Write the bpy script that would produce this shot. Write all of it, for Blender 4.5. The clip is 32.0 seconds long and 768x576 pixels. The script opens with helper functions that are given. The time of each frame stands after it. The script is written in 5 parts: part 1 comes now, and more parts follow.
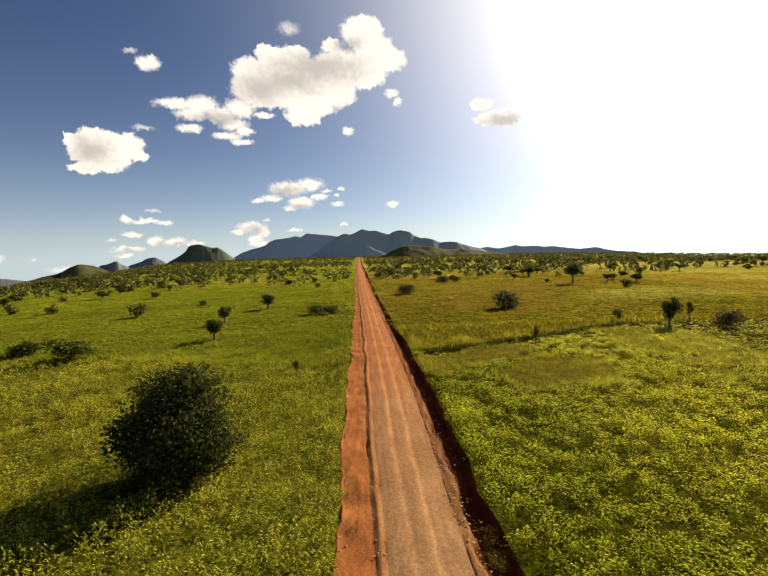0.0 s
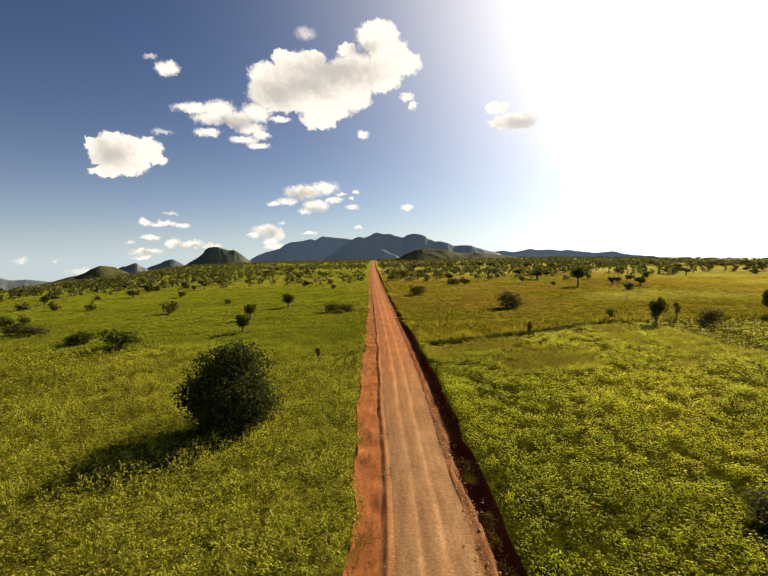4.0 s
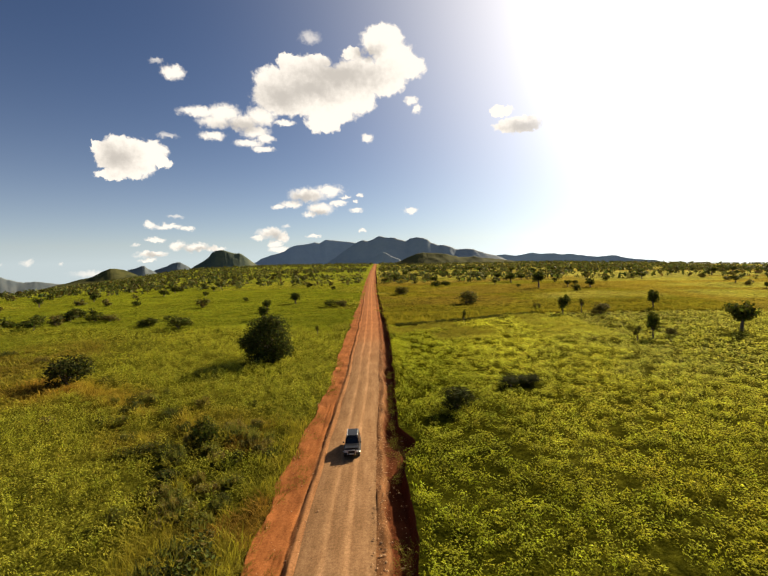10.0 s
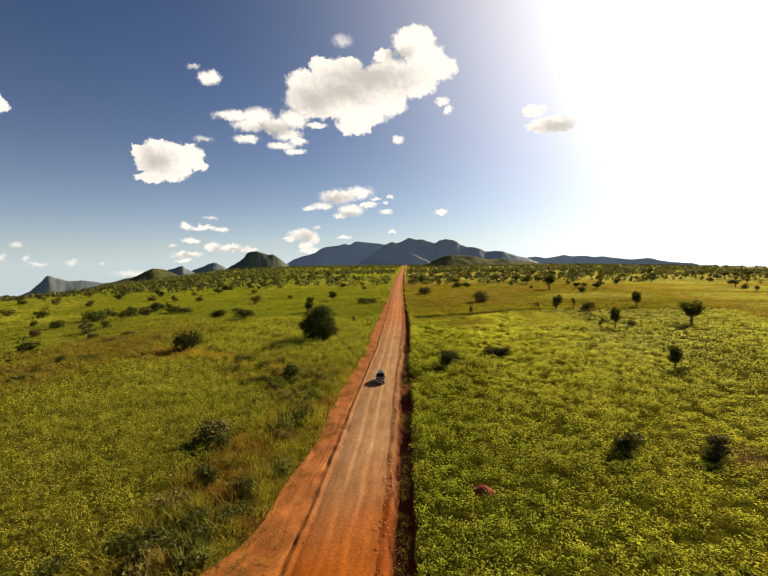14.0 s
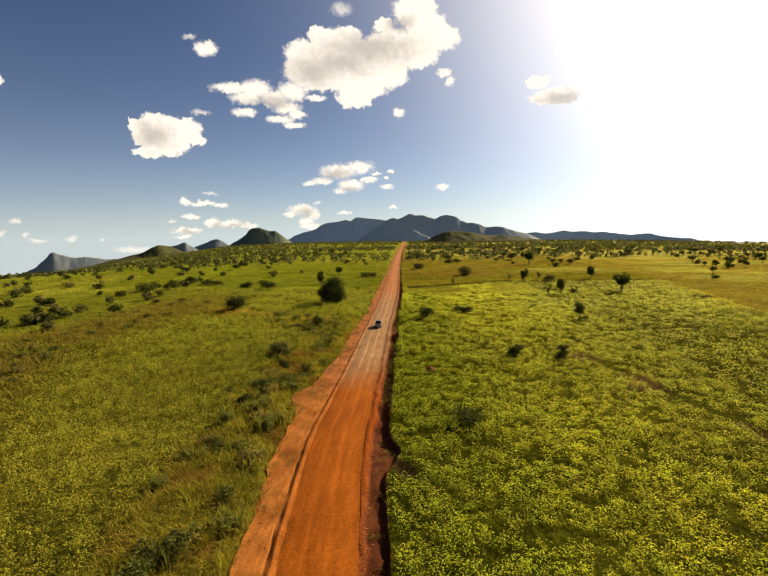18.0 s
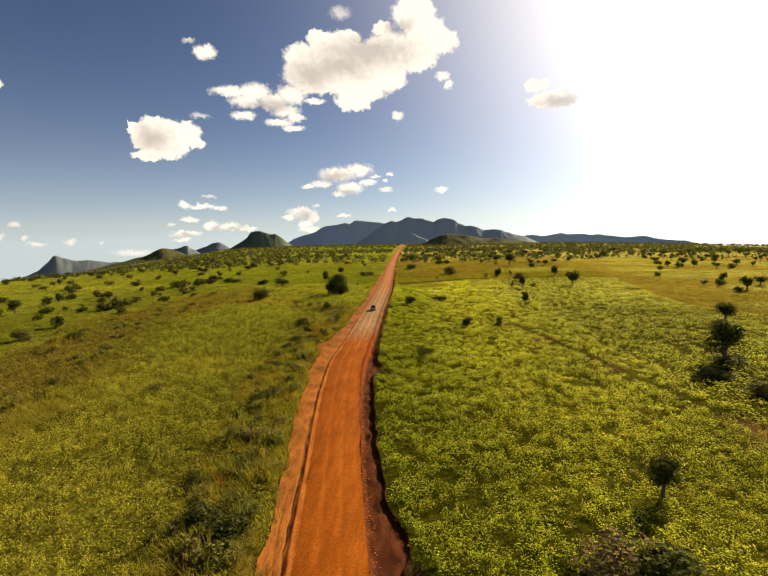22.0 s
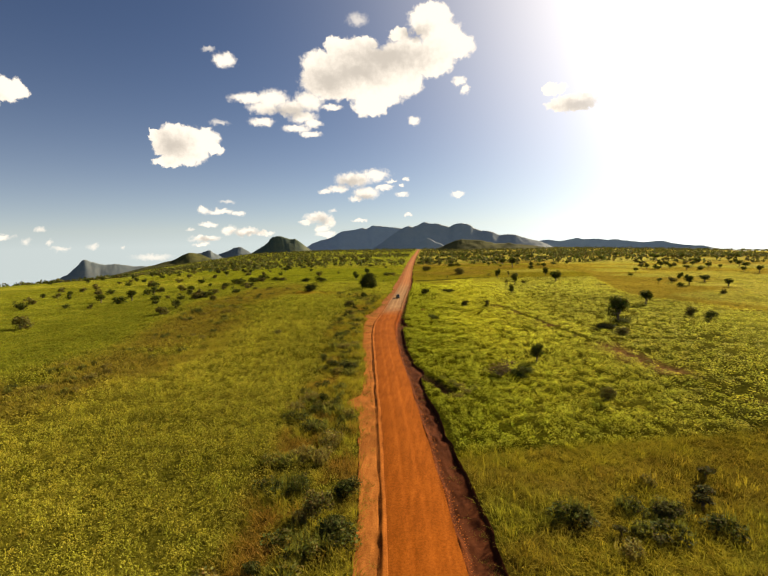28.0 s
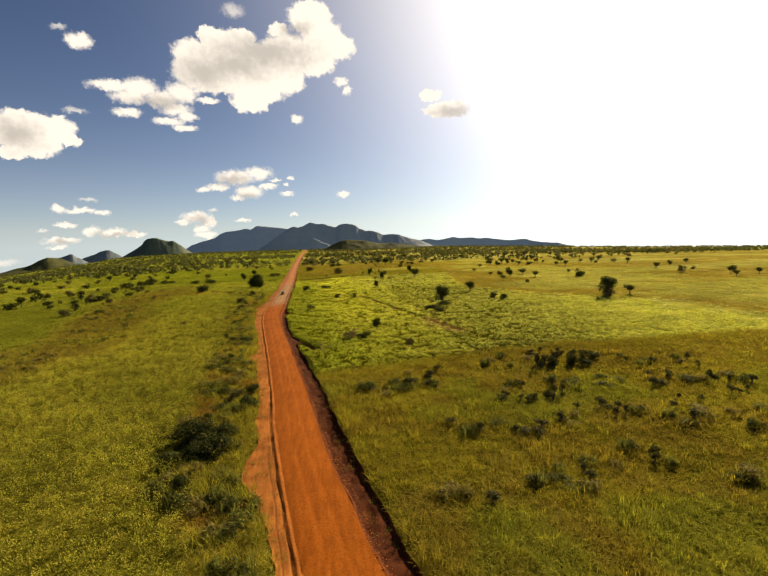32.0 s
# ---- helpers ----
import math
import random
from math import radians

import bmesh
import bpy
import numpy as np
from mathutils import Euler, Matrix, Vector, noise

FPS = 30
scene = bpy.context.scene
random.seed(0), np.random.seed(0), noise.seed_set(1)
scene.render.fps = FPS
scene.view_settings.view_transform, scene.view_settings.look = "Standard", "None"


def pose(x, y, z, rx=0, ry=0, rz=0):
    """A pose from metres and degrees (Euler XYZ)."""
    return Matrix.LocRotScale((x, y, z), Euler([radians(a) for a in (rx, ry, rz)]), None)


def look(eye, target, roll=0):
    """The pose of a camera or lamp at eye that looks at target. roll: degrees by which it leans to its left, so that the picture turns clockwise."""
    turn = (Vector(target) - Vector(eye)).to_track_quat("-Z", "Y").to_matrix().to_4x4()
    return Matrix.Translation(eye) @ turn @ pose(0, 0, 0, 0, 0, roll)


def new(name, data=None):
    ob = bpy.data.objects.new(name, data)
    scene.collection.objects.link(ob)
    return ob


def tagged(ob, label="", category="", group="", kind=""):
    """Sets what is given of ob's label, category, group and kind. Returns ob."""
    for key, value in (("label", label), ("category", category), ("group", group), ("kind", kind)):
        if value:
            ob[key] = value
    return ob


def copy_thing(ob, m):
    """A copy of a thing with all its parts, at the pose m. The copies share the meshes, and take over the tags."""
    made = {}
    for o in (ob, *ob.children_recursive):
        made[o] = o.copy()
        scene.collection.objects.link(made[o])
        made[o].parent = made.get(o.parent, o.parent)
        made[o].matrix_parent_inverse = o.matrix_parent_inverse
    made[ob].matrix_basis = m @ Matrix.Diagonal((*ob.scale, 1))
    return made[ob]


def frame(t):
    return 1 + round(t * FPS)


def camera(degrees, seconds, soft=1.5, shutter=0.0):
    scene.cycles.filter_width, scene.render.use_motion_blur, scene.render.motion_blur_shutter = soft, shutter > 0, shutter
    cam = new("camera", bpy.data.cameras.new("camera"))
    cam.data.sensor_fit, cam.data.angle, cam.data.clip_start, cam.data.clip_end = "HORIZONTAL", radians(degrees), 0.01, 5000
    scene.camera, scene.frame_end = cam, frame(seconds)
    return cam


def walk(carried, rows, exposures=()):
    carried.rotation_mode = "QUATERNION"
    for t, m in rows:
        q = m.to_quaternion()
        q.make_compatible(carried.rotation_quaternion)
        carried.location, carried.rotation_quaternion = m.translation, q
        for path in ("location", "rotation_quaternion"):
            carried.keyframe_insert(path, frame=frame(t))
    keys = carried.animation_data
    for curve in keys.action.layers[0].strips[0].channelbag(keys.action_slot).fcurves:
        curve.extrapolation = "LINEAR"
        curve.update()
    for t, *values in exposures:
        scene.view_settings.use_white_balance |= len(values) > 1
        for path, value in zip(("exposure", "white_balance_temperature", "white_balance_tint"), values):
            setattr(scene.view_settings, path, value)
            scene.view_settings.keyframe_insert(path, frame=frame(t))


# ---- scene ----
cam = camera(78.2, 32.0, soft=1.4)
PATH = [
    (0, pose(-1.46, 22.51, 17.65, 85.12, 1.95, -2.33)),
    (1, pose(-0.44, 21.31, 17.62, 85.34, 2.01, -1.20)),
    (2, pose(0.01, 19.42, 17.53, 85.47, 1.78, -1.17)),
    (3, pose(-0.66, 16.52, 17.48, 85.44, 1.81, -0.85)),
    (3.5, pose(-1.25, 14.70, 17.51, 85.53, 1.68, -0.81)),
    (5.5, pose(-0.54, 2.49, 18.44, 85.59, 2.01, 0.15)),
    (6, pose(0.24, 0.14, 18.57, 85.49, 1.92, 0.08)),
    (6.5, pose(1.15, -2.28, 18.65, 85.46, 1.71, 0.11)),
    (7, pose(2.07, -5.04, 18.76, 85.48, 1.65, 0.11)),
    (7.5, pose(2.91, -8.28, 18.95, 85.60, 1.62, 0.15)),
    (8, pose(3.70, -11.93, 19.22, 85.63, 1.62, 0.14)),
    (9, pose(4.98, -19.67, 19.61, 85.68, 1.59, 0.12)),
    (9.5, pose(5.17, -23.47, 19.57, 85.81, 1.53, -0.05)),
    (10, pose(5.02, -27.30, 19.38, 85.95, 1.58, -0.14)),
    (10.5, pose(4.74, -31.16, 19.23, 86.10, 1.36, 1.70)),
    (11, pose(4.50, -34.89, 19.28, 86.20, 1.47, 1.68)),
    (11.5, pose(4.39, -38.58, 19.52, 86.25, 1.53, 1.87)),
    (12, pose(4.47, -42.43, 19.84, 86.29, 1.59, 2.08)),
    (13, pose(5.46, -50.51, 20.43, 86.33, 1.49, 2.91)),
    (13.5, pose(6.32, -54.69, 20.68, 86.28, 1.47, 3.29)),
    (14, pose(7.22, -58.97, 20.88, 86.21, 1.29, 3.44)),
    (14.5, pose(8.06, -63.28, 21.05, 86.29, 1.24, 3.46)),
    (16.5, pose(9.25, -82.32, 22.91, 83.19, 1.22, 3.44)),
    (17, pose(9.63, -86.86, 23.09, 83.20, 1.25, 3.46)),
    (17.5, pose(10.08, -91.51, 23.22, 83.23, 1.27, 3.55)),
    (18, pose(10.60, -96.30, 23.31, 83.28, 1.44, 3.54)),
    (19, pose(11.54, -106.26, 23.49, 83.49, 1.64, 3.61)),
    (19.5, pose(11.96, -111.56, 23.66, 83.50, 1.75, 3.57)),
    (20, pose(12.48, -117.08, 23.93, 83.50, 1.81, 3.57)),
    (20.5, pose(13.10, -122.28, 24.19, 83.50, 1.90, 3.63)),
    (21, pose(13.72, -126.77, 24.37, 83.50, 1.83, 3.50)),
    (21.5, pose(14.30, -130.79, 24.47, 83.54, 1.69, 3.46)),
    (22, pose(14.87, -134.75, 24.57, 83.60, 1.53, 3.43)),
    (23, pose(15.75, -142.71, 24.74, 83.66, 1.42, 3.46)),
    (23.5, pose(15.95, -146.85, 24.83, 83.82, 1.33, 3.47)),
    (24, pose(15.94, -151.04, 24.91, 83.83, 1.38, 3.41)),
    (24.5, pose(15.78, -155.17, 24.89, 83.79, 1.49, 3.39)),
    (25, pose(15.59, -159.33, 24.78, 83.79, 1.42, 3.47)),
    (25.5, pose(15.46, -163.65, 24.64, 83.84, 1.37, 3.60)),
    (27.5, pose(15.25, -184.64, 25.53, 84.15, 1.43, 5.30)),
    (28, pose(15.52, -190.21, 25.87, 84.22, 1.53, 5.36)),
    (28.5, pose(15.89, -195.82, 26.26, 84.32, 1.47, 5.60)),
    (29, pose(16.45, -201.46, 26.79, 84.22, 1.60, 7.01)),
    (29.5, pose(17.16, -207.28, 27.49, 84.20, 1.87, 7.37)),
    (30, pose(17.99, -213.39, 28.31, 84.11, 2.14, 9.31)),
    (30.2, pose(18.33, -215.88, 28.62, 84.01, 2.07, 10.61)),
    (30.4, pose(18.66, -218.27, 28.85, 83.96, 1.95, 12.33)),
    (30.5, pose(18.80, -219.29, 28.86, 84.09, 1.87, 13.95)),
    (30.6, pose(18.93, -220.07, 28.75, 83.68, 1.71, 12.64)),
    (30.8, pose(19.20, -221.32, 28.39, 84.20, 1.70, 13.75)),
    (31, pose(19.51, -222.52, 28.01, 83.98, 1.66, 2.92)),
    (31.2, pose(19.88, -223.84, 27.71, 84.15, 1.60, -5.72)),
    (31.4, pose(20.24, -225.46, 27.53, 84.15, 1.60, -7.32)),
    (31.5, pose(20.31, -226.67, 27.60, 83.98, 1.42, -7.95)),
    (32, pose(20.15, -234.44, 28.62, 83.77, 2.07, -8.18)),
]
walk(cam, PATH, [(0, 0.78, 7250, 10.8), (14, 0.79, 7250, 10.8), (20, 0.82, 7600, 11.2), (28, 0.87, 7650, 11.2), (30, 0.87, 7650, 11.2), (32, 0.76, 7600, 11.2)])

# ---- light ----
SUN_AZ, SUN_EL = 42.0, 28.0          # degrees right of +y, and up
sun_dir = Vector((math.sin(radians(SUN_AZ)) * math.cos(radians(SUN_EL)), math.cos(radians(SUN_AZ)) * math.cos(radians(SUN_EL)), math.sin(radians(SUN_EL))))
sun = new("sun", bpy.data.lights.new("sun", "SUN"))
sun.data.energy, sun.data.angle, sun.data.color = 6.9, radians(0.5), (1.0, 0.89, 0.7)
sun.matrix_world = look(sun_dir * 300, (0, 0, 0))


class Nodes:
    """A short way to write shader nodes."""

    def __init__(self, tree):
        self.tree = tree

    def add(self, kind, **given):
        n = self.tree.nodes.new(kind)
        for key, value in given.items():
            if key in ("operation", "blend_type", "data_type", "noise_dimensions", "interpolation_type", "sky_type", "attribute_name", "feature", "distance"):
                if key == "operation":
                    n.operation = value
                elif key == "blend_type":
                    n.blend_type = value
                elif key == "data_type":
                    n.data_type = value
                elif key == "noise_dimensions":
                    n.noise_dimensions = value
                elif key == "interpolation_type":
                    n.interpolation_type = value
                elif key == "attribute_name":
                    n.attribute_name = value
                elif key == "feature":
                    n.feature = value
        return n

    def put(self, socket, value):
        if isinstance(value, bpy.types.NodeSocket):
            self.tree.links.new(value, socket)
        elif isinstance(value, tuple) and len(value) == 3 and socket.type == "RGBA":
            socket.default_value = (*value, 1.0)
        else:
            socket.default_value = value

    def math(self, op, a, b=0.0, clamp=False):
        n = self.add("ShaderNodeMath", operation=op)
        n.use_clamp = clamp
        self.put(n.inputs[0], a), self.put(n.inputs[1], b)
        return n.outputs[0]

    def vec(self, op, a, b=(0, 0, 0)):
        n = self.add("ShaderNodeVectorMath", operation=op)
        self.put(n.inputs[0], a), self.put(n.inputs[1], b)
        return n.outputs["Value"] if op in ("LENGTH", "DOT_PRODUCT") else n.outputs[0]

    def noise(self, vector, scale, detail=4.0, rough=0.55, lac=2.0):
        n = self.add("ShaderNodeTexNoise")
        self.put(n.inputs["Vector"], vector), self.put(n.inputs["Scale"], scale)
        n.inputs["Detail"].default_value, n.inputs["Roughness"].default_value, n.inputs["Lacunarity"].default_value = detail, rough, lac
        return n.outputs[0]

    def step(self, value, lo, hi, a=0.0, b=1.0):
        n = self.add("ShaderNodeMapRange", interpolation_type="SMOOTHSTEP")
        for i, v in enumerate((value, lo, hi, a, b)):
            self.put(n.inputs[i], v)
        return n.outputs[0]

    def mix(self, fac, a, b, kind="MIX"):
        n = self.add("ShaderNodeMix", data_type="RGBA", blend_type=kind)
        self.put(n.inputs[0], fac), self.put(n.inputs[6], a), self.put(n.inputs[7], b)
        return n.outputs[2]


# ---- sky: clear blue, a white haze round the sun, and fair-weather clouds ----
world = bpy.data.worlds.new("sky")
scene.world = world
world.use_nodes = True
nt = world.node_tree
w = Nodes(nt)
sky = nt.nodes.new("ShaderNodeTexSky")
sky.sky_type, sky.sun_disc = "NISHITA", False
sky.sun_elevation, sky.sun_rotation = radians(SUN_EL), radians(SUN_AZ)
sky.air_density, sky.dust_density, sky.ozone_density, sky.altitude = 1.0, 0.15, 1.3, 900
way = nt.nodes.new("ShaderNodeTexCoord").outputs["Generated"]
split = nt.nodes.new("ShaderNodeSeparateXYZ")
nt.links.new(way, split.inputs[0])
azim = w.math("MULTIPLY", w.math("ARCTAN2", split.outputs[0], split.outputs[1]), 57.2958)
elev = w.math("MULTIPLY", w.math("ARCSINE", split.outputs[2]), 57.2958)
above = nt.nodes.new("ShaderNodeCombineXYZ")
nt.links.new(split.outputs[0], above.inputs[0]), nt.links.new(split.outputs[1], above.inputs[1])
nt.links.new(w.math("MAXIMUM", split.outputs[2], 0.03), above.inputs[2])
nt.links.new(above.outputs[0], sky.inputs[0])
comb = nt.nodes.new("ShaderNodeCombineXYZ")
nt.links.new(azim, comb.inputs[0]), nt.links.new(elev, comb.inputs[1])
place = comb.outputs[0]

# each billow of cloud: azimuth, elevation, half width, half height in degrees
CLOUD_BIG = [(0.6, 23.55, 2.91, 1.89), (2, 21.65, 2.91, 2.1), (3.9, 20.75, 2, 1.32), (0.8, 19.55, 2.82, 1.74), (-2.2, 20.05, 4, 2.3), (-5.4, 19.25, 4.25, 2.2), (-8.8, 20.25, 3.48, 2.11), (-11.9, 19.05, 2.89, 2.23), (-10.3, 17.65, 4.77, 1.99), (-5.5, 16.95, 3.87, 2.12), (-2.6, 17.95, 2.56, 2.09), (-6.6, 15.25, 2.4, 1.35), (-10.1, 21.55, 1.78, 0.93), (-6.9, 21.55, 1.8, 0.84), (-3, 22.45, 1.35, 0.74)]
CLOUD_LEFT = [(-28.2, 11.65, 2.38, 1.38), (-25.8, 11.35, 2.22, 1.61), (-29.2, 10.55, 1.59, 1.28), (-27.4, 9.95, 2.66, 1.51), (-29.4, 8.95, 1.5, 0.7), (-24.6, 10.45, 1.31, 0.72), (-30, 11.55, 1.02, 0.87)]
CLOUDS_WEST = [(-44.9, 13.95, 2.18, 1.5), (-42.5, 14.55, 1.79, 1.1), (-46.1, 13.15, 0.93, 0.64), (-44, 15.35, 1.1, 0.7), (-46.6, 17.25, 1.6, 1.4), (-43.6, 17.55, 0.78, 0.73)]
CLOUD_SUN = [(16, 14.05, 3.06, 1), (14.2, 15.65, 1.45, 0.7)]
CLOUD_TAIL = [(-20.5, 15.95, 2.51, 0.69), (-17.8, 15.95, 2.36, 1.19), (-18.7, 15.05, 2.35, 0.8), (-15.7, 15.15, 2.41, 1.22), (-13.6, 15.85, 2.11, 1.32), (-14.4, 14.25, 2.1, 0.93), (-13.4, 13.55, 1.34, 0.73), (-19, 13.55, 1.71, 0.56), (-15.2, 12.95, 1.99, 0.57), (-13.6, 12.35, 1.45, 0.42), (-11.1, 15.25, 1.58, 0.36), (3.9, 17.45, 0.9, 0.6), (4.5, 16.55, 0.62, 0.6), (-1.5, 13.65, 0.86, 0.58), (-22.8, 19.55, 1.41, 0.92)]
CLOUDS_LOW = [(-8.7, 7.2, 2.65, 1.12), (-6.1, 7.7, 1.97, 0.84), (-10.7, 6.2, 1.61, 0.56), (-12.2, 5.9, 1.03, 0.39), (-4.3, 6.9, 0.99, 0.28), (-7.3, 5.6, 1.98, 0.79), (-5.1, 6.2, 1.4, 0.4), (-8.6, 5, 1.04, 0.4), (-3.1, 5.4, 0.99, 0.34), (-2.5, 7.1, 0.47, 0.28), (-3.1, 6.3, 0.35, 0.23), (3.5, 5.2, 1.09, 0.45), (-2.4, 3, 0.59, 0.29), (-8.2, 2.4, 1.17, 0.23)]
CLOUDS_LOWEST = [(-26, 3.9, 0.75, 0.48), (-24.2, 3.7, 1.95, 0.38), (-22.2, 3.5, 0.84, 0.33), (-25.5, 2.3, 1.21, 0.38), (-23.4, 1.6, 1.04, 0.6), (-21.5, 1.4, 1.7, 0.56), (-19.4, 1.2, 1.52, 0.34), (-26, 0.7, 1.81, 0.43), (-26.4, 0.1, 1.1, 0.27), (-13.2, 2.9, 1.77, 0.86), (-11.8, 2.4, 0.81, 0.75), (-14.6, 2.4, 0.9, 0.34), (-12.7, 1.6, 1.03, 0.58), (-12.3, 0.9, 1.44, 0.46), (-45.1, 1.3, 2, 0.45)]
CLOUDS_FAINT = [(-24.5, 20.45, 0.89, 0.36), (-7.8, 23.85, 1.45, 0.81), (-23.8, 13.35, 1.21, 0.3), (-23.4, 4.8, 0.93, 0.22), (-27.4, 1.8, 0.59, 0.21), (-11.4, 3.6, 0.58, 0.23), (-41.1, 1.9, 0.59, 0.37), (-42.3, 0.7, 0.5, 0.5), (-40.5, 0.6, 0.3, 0.28), (-39.6, 0, 0.96, 0.24), (-36.9, 0.2, 0.66, 0.34), (-34.2, -0.1, 0.17, 0.4), (-31.4, -1.2, 2.54, 0.47)]
CLOUD_HEARTS = [(-4.9, 20.05, 7, 2.1), (-11.1, 18.05, 4, 2), (-8, 18.85, 5, 1.9), (-1, 22.45, 2.2, 0.9), (-28.6, 10.65, 2.2, 1.7), (-16.4, 14.75, 3.4, 0.9), (-9.2, 6.8, 2.4, 0.8), (-7.4, 5.3, 1.6, 0.5), (-12.8, 2.5, 1.6, 0.7), (-21.5, 1.2, 2.4, 0.4), (-25.8, 0.6, 1.6, 0.35), (16.8, 13.85, 3.2, 1), (-44.6, 13.65, 1.8, 1.1)]


def billows(p, bunch):
    """How deep inside a bunch of billows the direction p is: 1 in the heart, below 0 outside."""
    best = None
    for az, el, a, b in bunch:
        inside = w.math("SUBTRACT", 1.0, w.vec("LENGTH", w.vec("MULTIPLY", w.vec("SUBTRACT", p, (az, el, 0)), (1 / a, 1 / b, 0))))
        best = inside if best is None else w.math("MAXIMUM", best, inside)
    return best


def curled(p, grain, amount, detail):
    """Directions pushed about by noise, so that round billows turn ragged."""
    n = w.add("ShaderNodeTexNoise")
    w.put(n.inputs["Vector"], p), w.put(n.inputs["Scale"], grain)
    n.inputs["Detail"].default_value, n.inputs["Roughness"].default_value = detail, 0.6
    return w.vec("ADD", p, w.vec("MULTIPLY", w.vec("SUBTRACT", n.outputs[1], (0.5, 0.5, 0.5)), (amount, amount * 0.8, 0)))


tossed = curled(curled(place, 0.5, 1.1, 2.0), 1.4, 1.7, 6.0)
puffed = curled(curled(place, 0.8, 0.9, 2.0), 3.0, 0.95, 5.0)
mottle = w.math("SUBTRACT", w.noise(place, 1.1, 5.0, 0.6), 0.5)
body = w.step(w.math("ADD", billows(tossed, CLOUD_BIG + CLOUD_LEFT + CLOUDS_WEST + CLOUD_SUN), w.math("MULTIPLY", mottle, 0.3)), 0.0, 0.26)
puffs = w.step(w.math("ADD", billows(puffed, CLOUD_TAIL + CLOUDS_LOW + CLOUDS_LOWEST), w.math("MULTIPLY", mottle, 0.7)), -0.02, 0.6)
veils = w.step(w.math("ADD", billows(puffed, CLOUDS_FAINT), w.math("MULTIPLY", mottle, 0.6)), -0.1, 0.9, 0.0, 0.6)
cover = w.math("MAXIMUM", w.math("MAXIMUM", body, puffs), veils)
# sunlit rims, grey in the thick hearts
heart = w.step(w.math("ADD", billows(curled(place, 0.7, 2.4, 3.0), CLOUD_HEARTS), w.math("MULTIPLY", mottle, 0.9)), -0.3, 0.9)
cloud = w.mix(heart, (14.2, 13.9, 13.4), (8.0, 7.8, 7.6))
near_sun = w.vec("DOT_PRODUCT", way, tuple(sun_dir))
glow = w.math("POWER", w.math("MAXIMUM", near_sun, 0.0), 9.5)
blue = w.mix(1.0, sky.outputs[0], (0.418, 0.55, 0.8), "MULTIPLY")
haze = w.mix(1.0, blue, w.mix(glow, (0, 0, 0), (24.0, 23.0, 21.5)), "ADD")
wide_glow = w.math("POWER", w.math("MAXIMUM", near_sun, 0.0), 4.5)
haze = w.mix(1.0, haze, w.mix(wide_glow, (0, 0, 0), (1.9, 1.95, 1.95)), "ADD")
low = w.math("POWER", 2.718, w.math("DIVIDE", w.math("MAXIMUM", elev, -0.5), -6.8))
haze = w.mix(1.0, haze, w.mix(low, (0, 0, 0), (4.3, 4.8, 5.3)), "ADD")
core = w.math("POWER", w.math("MAXIMUM", near_sun, 0.0), 60.0)
haze = w.mix(1.0, haze, w.mix(core, (0, 0, 0), (22.0, 21.0, 19.0)), "ADD")
final = w.mix(w.math("MULTIPLY", cover, w.step(near_sun, 0.99, 0.86, 0.25, 0.97)), haze, cloud)
bg = nt.nodes["Background"]
nt.links.new(final, bg.inputs[0])
bg.inputs[1].default_value = 0.045


# ---- materials ----
def material(name):
    m = bpy.data.materials.new(name)
    m.use_nodes = True
    return m, Nodes(m.node_tree), m.node_tree.nodes["Principled BSDF"]


def coords(n):
    return n.add("ShaderNodeNewGeometry").outputs["Position"]


def bump(n, bsdf, height, strength, distance):
    b = n.add("ShaderNodeBump")
    n.put(b.inputs["Strength"], strength), n.put(b.inputs["Distance"], distance), n.put(b.inputs["Height"], height)
    n.put(bsdf.inputs["Normal"], b.outputs[0])


def plain(name, colour, rough=0.5, metal=0.0, grain=0.0, scale=4.0):
    m, n, b = material(name)
    p = coords(n)
    n.put(b.inputs["Base Color"], n.mix(n.noise(p, scale), tuple(c * (1 - grain) for c in colour), tuple(min(1, c * (1 + grain)) for c in colour)))
    b.inputs["Roughness"].default_value, b.inputs["Metallic"].default_value = rough, metal
    return m


def tint_of(n):
    return n.add("ShaderNodeAttribute", attribute_name="Col").outputs[0]


def leaf_material(name, through_light=0.45, rough=0.55, gloss=0.35):
    """Thin leaves: their tint comes with the mesh, light shines through them."""
    m, n, b = material(name)
    tint = tint_of(n)
    n.put(b.inputs["Base Color"], tint)
    b.inputs["Roughness"].default_value = rough
    b.inputs["Specular IOR Level"].default_value = gloss
    t = n.add("ShaderNodeBsdfTranslucent")
    n.put(t.inputs[0], n.mix(1.0, tint, (1.15, 1.15, 0.75), "MULTIPLY"))
    mx = n.add("ShaderNodeMixShader")
    n.put(mx.inputs[0], through_light), n.put(mx.inputs[1], b.outputs[0]), n.put(mx.inputs[2], t.outputs[0])
    n.put(m.node_tree.nodes["Material Output"].inputs[0], mx.outputs[0])
    return m


LEAF = leaf_material("crop_leaf", 0.52, 0.5, 0.008)
GRASS = leaf_material("dry_grass", 0.5, 0.8, 0.0)
FOLIAGE = leaf_material("tree_leaf", 0.25, 0.6, 0.008)

